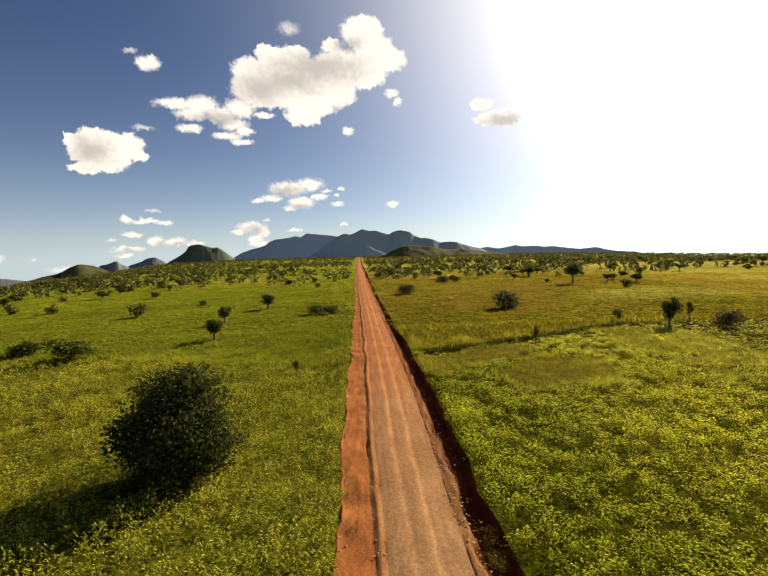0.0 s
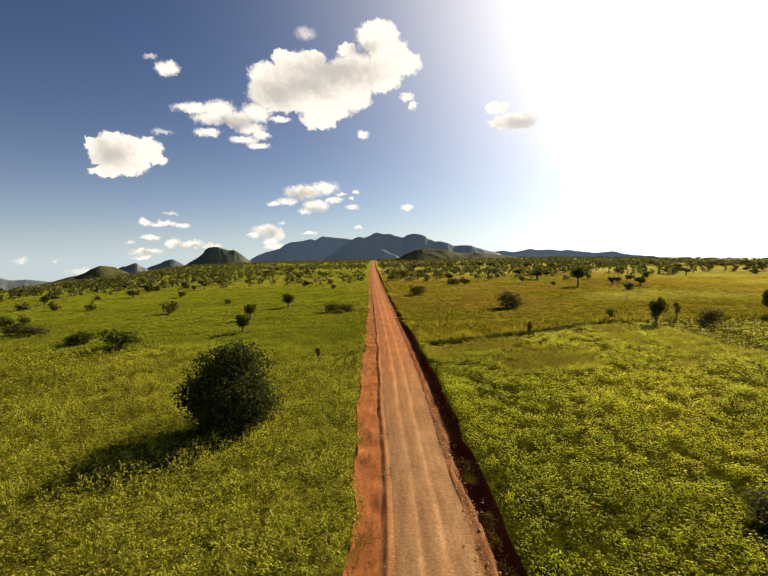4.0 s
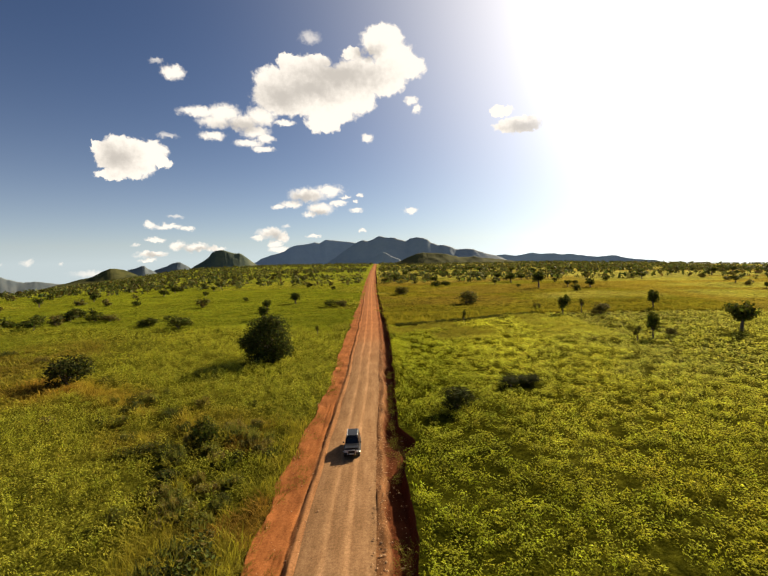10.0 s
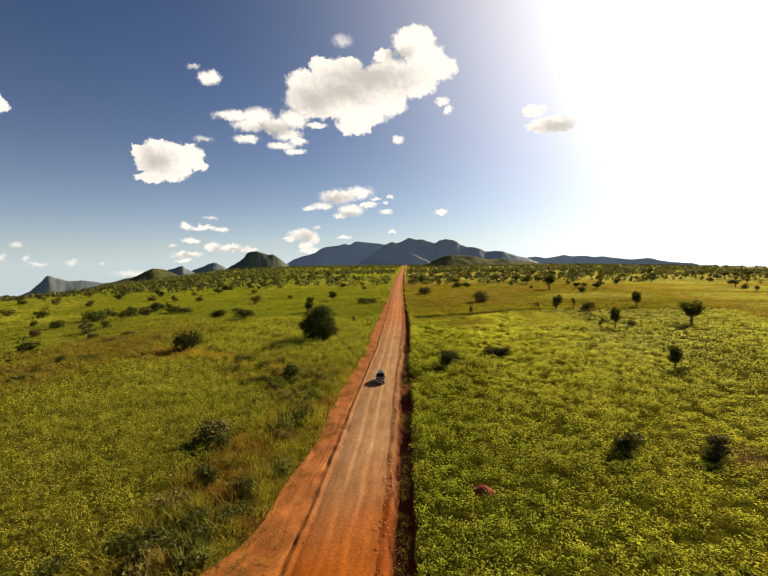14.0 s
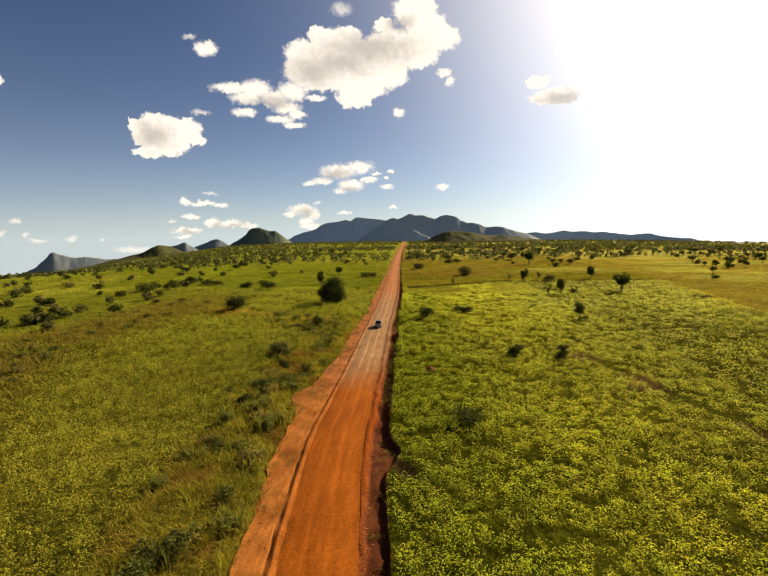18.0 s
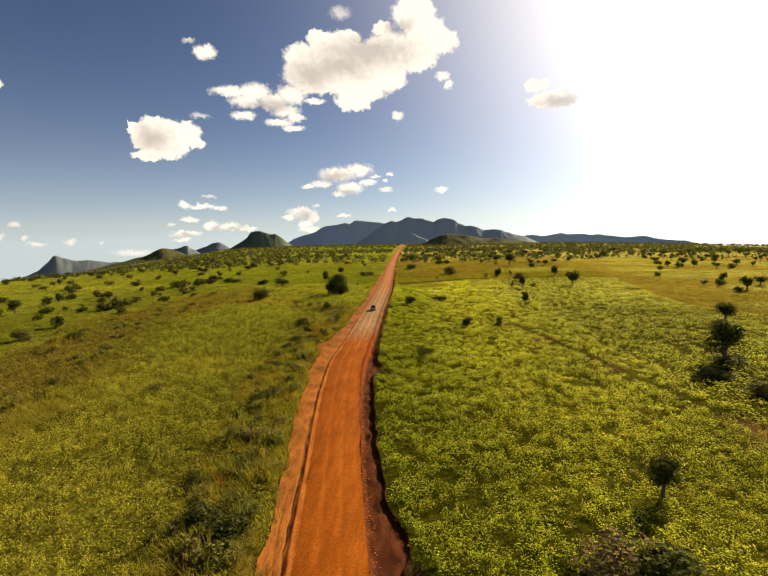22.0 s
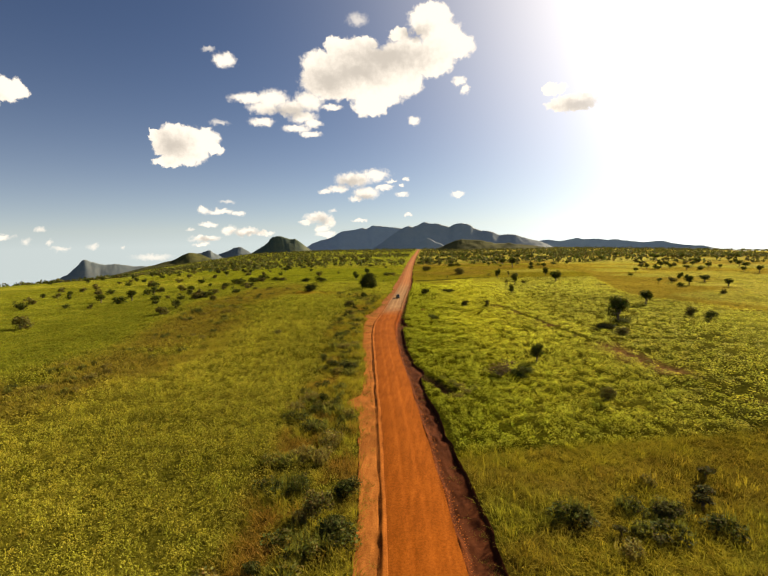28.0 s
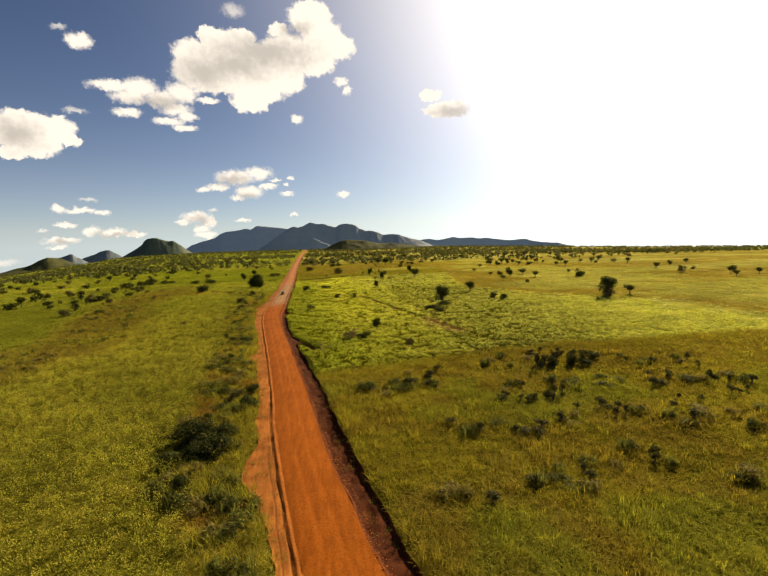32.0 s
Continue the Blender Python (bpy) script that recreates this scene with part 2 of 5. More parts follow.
GROUND, n, b = material("field_ground")
p = coords(n)
base = tint_of(n)
patch = n.noise(p, 0.09, 5.0, 0.6)
fine = n.noise(p, 1.3, 6.0, 0.7)
col = n.mix(n.step(patch, 0.35, 0.65), n.mix(1.0, base, (0.72, 0.74, 0.7), "MULTIPLY"), n.mix(1.0, base, (1.2, 1.16, 1.1), "MULTIPLY"))
col = n.mix(n.step(fine, 0.38, 0.62), n.mix(1.0, col, (0.5, 0.52, 0.5), "MULTIPLY"), n.mix(1.0, col, (1.3, 1.28, 1.2), "MULTIPLY"))
n.put(b.inputs["Base Color"], col)
b.inputs["Roughness"].default_value, b.inputs["Specular IOR Level"].default_value = 0.95, 0.0
bump(n, b, n.noise(p, 1.1, 6.0, 0.75), 1.0, 0.9)

DIRT, n, b = material("laterite_dirt")
p = coords(n)
base = tint_of(n)
stretch = n.vec("MULTIPLY", p, (1.0, 0.12, 1.0))
streak = n.noise(stretch, 1.6, 5.0, 0.6)
fine = n.noise(p, 5.0, 7.0, 0.72)
blotch = n.noise(p, 0.22, 4.0, 0.6)
col = n.mix(n.step(streak, 0.3, 0.7), n.mix(1.0, base, (0.84, 0.8, 0.76), "MULTIPLY"), n.mix(1.0, base, (1.12, 1.12, 1.12), "MULTIPLY"))
col = n.mix(n.step(blotch, 0.35, 0.7), col, n.mix(1.0, col, (0.86, 0.84, 0.8), "MULTIPLY"))
col = n.mix(n.step(fine, 0.35, 0.68), n.mix(1.0, col, (0.74, 0.7, 0.66), "MULTIPLY"), n.mix(1.0, col, (1.14, 1.12, 1.1), "MULTIPLY"))
grit = n.noise(p, 16.0, 3.0, 0.6)
col = n.mix(n.step(grit, 0.6, 0.72), col, n.mix(1.0, col, (0.76, 0.73, 0.7), "MULTIPLY"))
n.put(b.inputs["Base Color"], col)
b.inputs["Roughness"].default_value, b.inputs["Specular IOR Level"].default_value = 0.95, 0.02
bump(n, b, n.math("ADD", fine, n.math("MULTIPLY", grit, 0.3)), 0.5, 0.05)

STONE, n, b = material("road_stone")
n.put(b.inputs["Base Color"], n.mix(n.noise(coords(n), 3.0), n.mix(1.0, tint_of(n), (0.7, 0.68, 0.66), "MULTIPLY"), n.mix(1.0, tint_of(n), (1.3, 1.3, 1.3), "MULTIPLY")))
b.inputs["Roughness"].default_value, b.inputs["Specular IOR Level"].default_value = 0.95, 0.1

BARK, n, b = material("bark")
p = coords(n)
n.put(b.inputs["Base Color"], n.mix(n.noise(n.vec("MULTIPLY", p, (1, 1, 0.2)), 9.0, 5.0), (0.05, 0.036, 0.026), (0.16, 0.12, 0.09)))
b.inputs["Roughness"].default_value = 0.9
bump(n, b, n.noise(n.vec("MULTIPLY", p, (1, 1, 0.2)), 14.0), 0.8, 0.03)



def slope_material(name, dark, light, rock):
    """Woods and rock on a far hillside, with any distance haze already in the colours given."""
    m, n, b = material(name)
    p = coords(n)
    wood = n.noise(p, 0.02, 8.0, 0.72)
    col = n.mix(n.step(wood, 0.36, 0.62), dark, light)
    n.put(b.inputs["Base Color"], n.mix(n.step(n.noise(p, 0.006, 5.0, 0.6), 0.55, 0.75), col, rock))
    b.inputs["Roughness"].default_value, b.inputs["Specular IOR Level"].default_value = 0.95, 0.05
    bump(n, b, wood, 0.15, 4.0)
    return m


# distance haze painted into SLOPE, FAR_SLOPE, PEAK and PALE as blue-grey
SLOPE = slope_material("hazed_wooded_slope", (0.255, 0.29, 0.3), (0.285, 0.312, 0.31), (0.315, 0.325, 0.315))
FAR_SLOPE = slope_material("hazed_far_slope", (0.29, 0.335, 0.365), (0.31, 0.355, 0.38), (0.325, 0.36, 0.38))
DOME = slope_material("dome_slope", (0.075, 0.1, 0.08), (0.11, 0.13, 0.085), (0.145, 0.145, 0.095))
PEAK = slope_material("hazed_rocky_slope", (0.11, 0.135, 0.145), (0.135, 0.155, 0.155), (0.155, 0.165, 0.16))
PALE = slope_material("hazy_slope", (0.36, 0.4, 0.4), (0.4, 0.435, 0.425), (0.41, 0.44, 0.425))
SCRUB = slope_material("scrub_slope", (0.035, 0.04, 0.016), (0.085, 0.085, 0.028), (0.12, 0.105, 0.04))


# ---- helpers for meshes ----
def value_noise(x, y, size, seed=0):
    """Smooth noise from 0 to 1 over the plan, with cells of that size."""
    gx, gy = np.asarray(x) / size, np.asarray(y) / size
    ix, iy = np.floor(gx).astype(np.int64), np.floor(gy).astype(np.int64)
    fx, fy = gx - ix, gy - iy
    fx, fy = fx * fx * (3 - 2 * fx), fy * fy * (3 - 2 * fy)

    def corner(a, b):
        h = (a * 374761393 + b * 668265263 + seed * 974634777) & 0x7FFFFFFF
        h = ((h ^ (h >> 13)) * 1274126177) & 0x7FFFFFFF
        return ((h ^ (h >> 16)) & 0xFFFF) / 65535.0

    low = corner(ix, iy) * (1 - fx) + corner(ix + 1, iy) * fx
    high = corner(ix, iy + 1) * (1 - fx) + corner(ix + 1, iy + 1) * fx
    return low * (1 - fy) + high * fy


def fractal(x, y, size, seed=0, octaves=4):
    total, weight = 0.0, 0.0
    for k in range(octaves):
        total = total + value_noise(x, y, size / 2 ** k, seed + k) / 1.8 ** k
        weight += 1 / 1.8 ** k
    return total / weight


def mesh_object(name, verts, faces, mat, tint=None, smooth=False, parent=None, label=""):
    """One mesh from arrays of corners and of faces with equal corner counts."""
    verts, faces = np.asarray(verts, np.float32), np.asarray(faces, np.int32)
    me = bpy.data.meshes.new(name)
    me.vertices.add(len(verts))
    me.vertices.foreach_set("co", verts.ravel())
    k = faces.shape[1]
    me.loops.add(faces.size)
    me.loops.foreach_set("vertex_index", faces.ravel())
    me.polygons.add(len(faces))
    me.polygons.foreach_set("loop_start", np.arange(0, faces.size, k, dtype=np.int32))
    me.polygons.foreach_set("use_smooth", np.full(len(faces), smooth))
    me.update(calc_edges=True)
    if tint is not None:
        rgba = np.ones((len(verts), 4), np.float32)
        rgba[:, :3] = tint
        me.color_attributes.new("Col", "FLOAT_COLOR", "POINT").data.foreach_set("color", rgba.ravel())
    me.materials.append(mat)
    ob = new(name, me)
    if parent is not None:
        ob.parent = parent
    if label:
        ob["label"] = label
    return ob


def part(name, bm, mat, parent, label="", smooth=False):
    """Links a bmesh as one mesh object under a thing or a part."""
    me = bpy.data.meshes.new(name)
    bmesh.ops.recalc_face_normals(bm, faces=bm.faces)
    for f in bm.faces:
        f.smooth = smooth
    bm.to_mesh(me)
    bm.free()
    me.materials.append(mat)
    ob = new(name, me)
    ob.parent = parent
    if label:
        ob["label"] = label
    return ob


def smoothstep(a, b, v):
    t = np.clip((v - a) / (b - a), 0, 1)
    return t * t * (3 - 2 * t)


# ---- the plan of the road: its edges along y ----
ROAD_Y = np.array([-330, -194, -172, -150, -129, -115, -104, -87, -70, -54, -37, -20, 10, 47, 77, 109, 162, 213, 330, 650, 3000])
ROAD_LEFT = np.array([39, 17.2, 13.6, 11.3, 8.8, 7.0, 5.6, 3.4, 1.0, -0.8, -1.5, -1.0, -1.0, -0.8, -1.3, -1.7, -2.9, -4.2, -6.5, -12, -40])
ROAD_RIGHT = np.array([46, 24.0, 19.8, 17.6, 14.6, 12.8, 11.3, 9.0, 6.6, 5.0, 4.4, 4.5, 3.9, 3.9, 3.7, 3.2, 1.8, 0.4, -2.0, -7.2, -35])
SHOULDER = np.array([2.2, 2.4, 3.2, 3.0, 3.4, 3.0, 2.8, 3.0, 3.4, 3.6, 4.0, 3.5, 3.4, 2.9, 2.9, 3.0, 2.4, 2.2, 2.0, 2.0, 2.0])
VERGE = np.array([3.0, 3.1, 3.4, 3.1, 2.9, 2.5, 2.1, 2.2, 2.3, 2.6, 2.7, 2.8, 2.7, 2.4, 2.6, 2.3, 2.0, 2.1, 2.0, 2.0, 2.0])


def along(values, y):
    """Road edges between the plan's stations, rounded off."""
    return sum(np.interp(np.asarray(y, float) + d, ROAD_Y, values) for d in (-9, -4.5, 0, 4.5, 9)) / 5


def road_l(y):
    return along(ROAD_LEFT, y) + 0.25 * (value_noise(y, 0 * np.asarray(y), 7, 3) - 0.5)


def road_r(y):
    return along(ROAD_RIGHT, y) + 0.25 * (value_noise(y, 0 * np.asarray(y), 6, 5) - 0.5)


def shoulder_l(y):
    y = np.asarray(y, float)
    bays = 2.0 * np.exp(-((y + 31) / 5.0) ** 2) + 2.4 * np.exp(-((y + 117.5) / 2.6) ** 2) + 2.0 * np.exp(-((y + 177) / 5) ** 2)
    return road_l(y) - along(SHOULDER, y) - bays + 1.6 * (fractal(y, 0 * y, 6, 7, 5) - 0.5)


def verge_r(y):
    y = np.asarray(y, float)
    bays = 1.2 * np.exp(-((y - 20) / 3.5) ** 2) + 1.4 * np.exp(-((y + 48.5) / 3) ** 2) + 1.4 * np.exp(-((y + 99) / 3.5) ** 2)
    return road_r(y) + along(VERGE, y) + bays + 0.8 * (fractal(y, 0 * y, 5, 11, 3) - 0.5)


def land(x, y):
    """Height of the ground away from the road: level near by, falling away to both sides far off."""
    x, y = np.asarray(x, float), np.asarray(y, float)
    dx, dy = x - 5, y + 110
    r, az = np.hypot(dx, dy), np.degrees(np.arctan2(dx, dy))
    far = np.interp(az, (-60, -43, -37.5, -33, -28, -24.4, -22, -20, -14, -6, -1, 2, 10, 15.5, 21, 26, 30, 34, 40, 60), (-85, -74, -63, -43, -28, -18, -10, -6, -4, -6, -10, -12, -12, -14, -17, -21, -24, -27, -31, -33))
    z = far * smoothstep(260, 1500, r) * np.where(far < -15, np.maximum(1, r / 1500), 1) - 0.022 * np.maximum(r - 1550, 0)
    z = z + 0.35 * (fractal(x, y, 14, 21, 3) - 0.5) * smoothstep(0, 6, np.minimum(np.abs(x - road_l(y)), np.abs(x - road_r(y))))
    return z + 6 * (fractal(x, y, 240, 23, 3) - 0.5) * smoothstep(450, 1300, r)


def from_line(x, y, pts):
    """Distance in the plan from a line of points."""
    best = np.full(np.shape(x), 1e9)
    for (ax, ay), (bx, by) in zip(pts[:-1], pts[1:]):
        t = np.clip(((x - ax) * (bx - ax) + (y - ay) * (by - ay)) / ((bx - ax) ** 2 + (by - ay) ** 2), 0, 1)
        best = np.minimum(best, np.hypot(x - ax - t * (bx - ax), y - ay - t * (by - ay)))
    return best


FOOTPATH = [(40, -8), (45.5, -30), (50, -52), (54.7, -73), (59, -93), (66, -116)]
FIELD_EDGE = [(8, 99), (28, 107), (51, 118), (76, 117), (110, 112)]
FAR_PATH = [(121, 141), (102, 44), (100, 15), (116, -25), (160, -71)]
DRAINS = [[(10.2, -98), (13.2, -101.3), (15.5, -104.7), (17, -108), (18.9, -113)], [(5.2, -46), (7.2, -49.2), (10.3, -53.3)], [(4.3, 24), (6.5, 18)]]
BROWN_BANDS = [([(-14, 24.5), (-20, 27.5), (-25, 32), (-31, 34.5), (-38, 40), (-50, 46)], 4), ([(-70, 72), (-74, 5), (-62, -40), (-52, -78), (-60, -120)], 15)]


def field(x, y):
    """What grows where: 0 broad-leaved crop, 1 tall reedy crop, 2 grass; with its tint and height."""
    x, y = np.asarray(x, float), np.asarray(y, float)
    wob = 8 * (fractal(x, y, 20, 31, 3) - 0.5)
    big, small = fractal(x, y, 60, 33, 3), fractal(x, y, 9, 35, 3)
    left = x < 0.5 * (road_l(y) + road_r(y))
    kind = np.where(left, 1, 0)
    tint = np.where(left[..., None], (0.355, 0.355, 0.042), (0.47, 0.5, 0.047))
    high = np.where(left, 1.15, 0.85)

    def lay(mask, k, colour, h):
        nonlocal tint, high, kind
        m = np.clip(mask, 0, 1)
        tint = tint * (1 - m[..., None]) + np.array(colour) * m[..., None]
        high = high * (1 - m) + h * m
        kind = np.where(m > 0.5, k, kind)

    # crop brightens eastward: partly its own yellowing, partly sun glare put into the tint
    lay(~left * smoothstep(7, 28, x - road_r(y) + wob) * 0.95, 0, (0.69, 0.68, 0.075), 0.85)
    # grass beyond the field's far edge, and the strip before it
    beyond = y - np.interp(x, [q[0] for q in FIELD_EDGE], [q[1] for q in FIELD_EDGE]) + 0.1 * wob
    lay(~left * smoothstep(0, 0.6, beyond), 2, (0.31, 0.27, 0.035), 1.0)
    high = (high + 0.8 * ~left * np.exp(-((beyond - 1.5) / 1.5) ** 2) * (x < 58)) * np.where(~left & (beyond < 0) & (beyond > -6), 0.4, 1.0)
    lay(~left * smoothstep(130, 170, y + wob) * smoothstep(0.45, 0.6, big), 2, (0.26, 0.25, 0.036), 0.8)
    lay(~left * smoothstep(74, 80, y + wob) * (beyond < -1.2) * smoothstep(0.4, 0.55, small), 2, (0.28, 0.25, 0.04), 0.7)
    # paler and browner strips of the plain beyond
    strips = fractal(0.35 * x, y, 34, 39, 3)
    lay(smoothstep(115, 150, y - 0.25 * x * ~left) * smoothstep(0.5, 0.62, strips) * ~left * 0.8, 2, (0.46, 0.42, 0.1), 0.6)
    lay(smoothstep(115, 150, y - 0.25 * x * ~left) * smoothstep(0.46, 0.36, strips) * ~left * 0.7, 2, (0.32, 0.225, 0.05), 0.8)
    east = x - np.interp(y, [q[1] for q in FAR_PATH[::-1]], [q[0] for q in FAR_PATH[::-1]])
    lay(~left * smoothstep(0, 2, east + 0.2 * wob) * (y > -110), 2, (0.4, 0.315, 0.06), 0.6)
    lay(~left * smoothstep(8, 20, east + wob) * smoothstep(0.48, 0.58, strips) * (y > -110), 2, (0.47, 0.44, 0.1), 0.6)
    # pale flowering stretch
    lay(~left * np.exp(-((x - 62) / 24) ** 2 - ((y - 55) / 22) ** 2) * 0.9 * (small > 0.42), 0, (0.36, 0.36, 0.08), 0.95)
    lay(~left * smoothstep(66, 90, x + wob) * (east < 0) * (y < 95) * (y > -115) * 0.2, 0, (0.36, 0.36, 0.06), 0.9)
    # sun haze over the eastern crop, painted in as a paler tint
    lay(~left * smoothstep(28, 75, x + wob) * (beyond < 0) * (east < 0) * 0.7, 0, (0.56, 0.56, 0.1), 0.9)
    # rough grass south of the crop
    edge = -134 + 0.2 * (x - 20)
    lay(~left * smoothstep(0, -2.5, y - np.minimum(edge, -123) + 0.25 * wob), 2, (0.34, 0.285, 0.034), 0.85)
    lay(~left * smoothstep(-122, -135, y) * smoothstep(0.5, 0.7, fractal(x, y, 12, 37, 3)) * (x > 18) * 0.6, 2, (0.33, 0.24, 0.045), 0.8)
    lay(~left * smoothstep(0, -2.5, y - np.minimum(edge, -123) + 0.25 * wob) * smoothstep(0.42, 0.6, fractal(x, y, 7, 45, 3)), 2, (0.3, 0.23, 0.033), 1.0)
    lay(~left * smoothstep(-140, -150, y) * smoothstep(0.5, 0.6, fractal(x, y, 18, 47, 3)) * 0.8, 2, (0.29, 0.29, 0.036), 0.9)
    # the southern part of the left field is ripening
    lay(left * smoothstep(10, -60, y) * smoothstep(-70, -45, x) * (0.3 + 0.5 * big), 1, (0.47, 0.41, 0.055), 1.1)
    # left: brown stretches, a dark strip by the road, far meadow
    for pts, wide in BROWN_BANDS:
        lay(left * smoothstep(wide + 5, wide - 7, from_line(x, y, pts) + 1.6 * wob) * smoothstep(0.28, 0.55, small + 0.06), 2, (0.37, 0.225, 0.038) if wide < 10 else (0.25, 0.2, 0.034), 0.95)
    west = np.interp(y, (-120, -78, -40, 5, 60, 72), (-72, -64, -74, -86, -78, -76)) - x + wob
    lay(left * smoothstep(0, 9, west) * (y < 100), 2, (0.26, 0.275, 0.032), 0.55)
    strip = shoulder_l(y) - x
    lay(left * smoothstep(11, 7, strip + wob) * smoothstep(31, 24, y + 0.3 * wob) * smoothstep(0.3, 0.5, small + 0.1), 2, (0.31, 0.265, 0.036), 1.15)
    lay(left * smoothstep(11, 7, strip + wob) * smoothstep(31, 24, y) * smoothstep(0.56, 0.66, fractal(x, y, 5, 49, 3)), 2, (0.31, 0.19, 0.036), 1.0)
    lay(left * smoothstep(88, 104, y + 0.2 * (x + 20) + wob) * (big > 0.35), 2, (0.255, 0.28, 0.03), 0.6)
    rim = np.where(left, strip, x - verge_r(y))
    high = high * (1 + np.where(left, 0.25, np.where(y < -120, 0.3, np.where(y < -40, -0.15, 0.7))) * smoothstep(3.5, 0.5, rim))
    tint = tint * (0.74 + 0.52 * big)[..., None] * (0.8 + 0.4 * small)[..., None]
    return kind, tint, high


# ---- ground, road, shoulder and ditch: one sheet cut along the road's edges ----
rows_y = np.concatenate([-330 - np.geomspace(900, 8, 14), np.arange(-330, -214, 4.0), np.arange(-214, 130, 0.6), np.arange(130, 300, 2.5), np.geomspace(300, 2300, 60)])
out = np.concatenate([np.arange(0, 8, 0.5), np.arange(8, 30, 1.5), np.geomspace(30, 2600, 42)])
ROWS = len(rows_y)


def sheet(xs, zs, tint):
    """A grid over the rows of the plan; xs and zs have one column a strip."""
    cols = xs.shape[1]
    verts = np.stack([xs, np.broadcast_to(rows_y[:, None], xs.shape), zs], -1).reshape(-1, 3)
    i = np.arange(ROWS - 1)[:, None] * cols + np.arange(cols - 1)[None, :]
    faces = np.stack([i, i + 1, i + 1 + cols, i + cols], -1).reshape(-1, 4)
    return verts, faces, tint.reshape(-1, 3)


yy = rows_y[:, None]
EL, ER, ES, EV = road_l(yy), road_r(yy), shoulder_l(yy), verge_r(yy)


def dirt_colour(x, y):
    """Grey-tan gravel in the north, orange laterite in the south."""
    south = smoothstep(-4, -30, y + 14 * (fractal(x, y, 9, 41, 3) - 0.5))[..., None]
    north = smoothstep(45, 105, y + 20 * (fractal(x, y, 12, 43, 3) - 0.5))[..., None] * 0.75
    gravel = np.array((0.235, 0.14, 0.073)) * (1 - north) + np.array((0.29, 0.11, 0.04)) * north
    return (1 - south) * gravel + south * np.array((0.222, 0.062, 0.008))


def bank(x, y, s):
    return 0.12 * (fractal(x, y, 1.2, 51, 3) - 0.5) * s


# carriageway: crowned, with two smoother, paler wheel tracks each way
u = np.linspace(0, 1, 29)[None, :]
xs = EL + (ER - EL) * u
Y = np.broadcast_to(yy, xs.shape)
d = u - 0.5 + 0.02 * (value_noise(Y, 0 * Y, 30, 61) - 0.5)
tracks = np.exp(-((np.abs(d + 0.02) - 0.15) / 0.042) ** 2)
zs = 0.16 * (1 - (2 * d) ** 2) - 0.035 * tracks + 0.005 * (fractal(xs, Y, 2.5, 63, 2) - 0.5) + land(xs, Y)
edge_rough = smoothstep(0.40, 0.5, np.abs(d))
zs = zs + edge_rough * bank(xs, Y, 1.0)
tint = dirt_colour(xs, Y) * (1 + (0.14 + 0.3 * smoothstep(-40, -5, Y)) * tracks - 0.1 * edge_rough)[..., None] * (0.9 + 0.2 * fractal(xs, Y, 6, 65, 3))[..., None]
v, f, c = sheet(xs, zs, tint)
tagged(mesh_object("road", v, f, DIRT, c, True), "straight unpaved road of graded tan gravel and orange laterite", "dirt road", kind="structure")
road_edge_l, road_edge_r = zs[:, :1], zs[:, -1:]

# left shoulder: a strip of bare red earth with a groove and a ridge of loose stones beside the road
u = np.linspace(0, 1, 55)[None, :]
xs = ES + (EL - ES) * u
Y = np.broadcast_to(yy, xs.shape)
to_road = EL - xs
sway = 0.5 * (fractal(Y, 0 * Y, 16, 71, 3) - 0.5)
ridge = np.exp(-((to_road - 0.4 - 0.5 * sway) / 0.24) ** 2) * (0.35 + 1.2 * fractal(xs, Y, 1.1, 76, 3))
jag = 0.3 * (fractal(Y, 0 * Y, 1.6, 74, 2) - 0.5)
groove = np.exp(-((to_road - 0.85 - sway - jag) / 0.08) ** 2) * np.clip(2.6 * fractal(Y, 0 * Y, 4, 75, 3) - 0.6, 0, 1.3)
second = np.exp(-((to_road - 1.55 - 0.7 * sway - 0.5 * (fractal(Y, 0 * Y, 8, 78, 2) - 0.5)) / 0.1) ** 2)
groove = np.clip(groove + 0.5 * second * smoothstep(0.52, 0.62, fractal(Y, 0 * Y, 14, 77, 2)), 0, 1.3)
lip = np.exp(-(xs - ES) / 0.35) * (fractal(xs, Y, 0.9, 79, 2) > 0.45)
zs = land(xs, Y) + (road_edge_l - land(EL, yy)) * u + 0.17 * ridge - 0.075 * groove + 0.12 * lip + bank(xs, Y, 2.6)
southern = smoothstep(-10, -40, Y)[..., None]
# the groove's shadow is painted into the earth tint, the ridge slightly lighter
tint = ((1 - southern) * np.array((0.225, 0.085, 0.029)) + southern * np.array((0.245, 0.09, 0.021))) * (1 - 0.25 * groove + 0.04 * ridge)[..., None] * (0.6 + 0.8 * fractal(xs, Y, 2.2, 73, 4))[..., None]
grey = smoothstep(1.0, 0.4, to_road)[..., None] * 0.6
tint = tint * (1 - grey) + dirt_colour(xs, Y) * 0.8 * grey
zs[:, 0] = land(ES, yy)[:, 0]
zs[:, -1] = road_edge_l[:, 0]
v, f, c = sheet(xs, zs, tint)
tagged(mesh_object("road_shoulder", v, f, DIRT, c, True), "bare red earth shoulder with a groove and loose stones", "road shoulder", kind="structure")

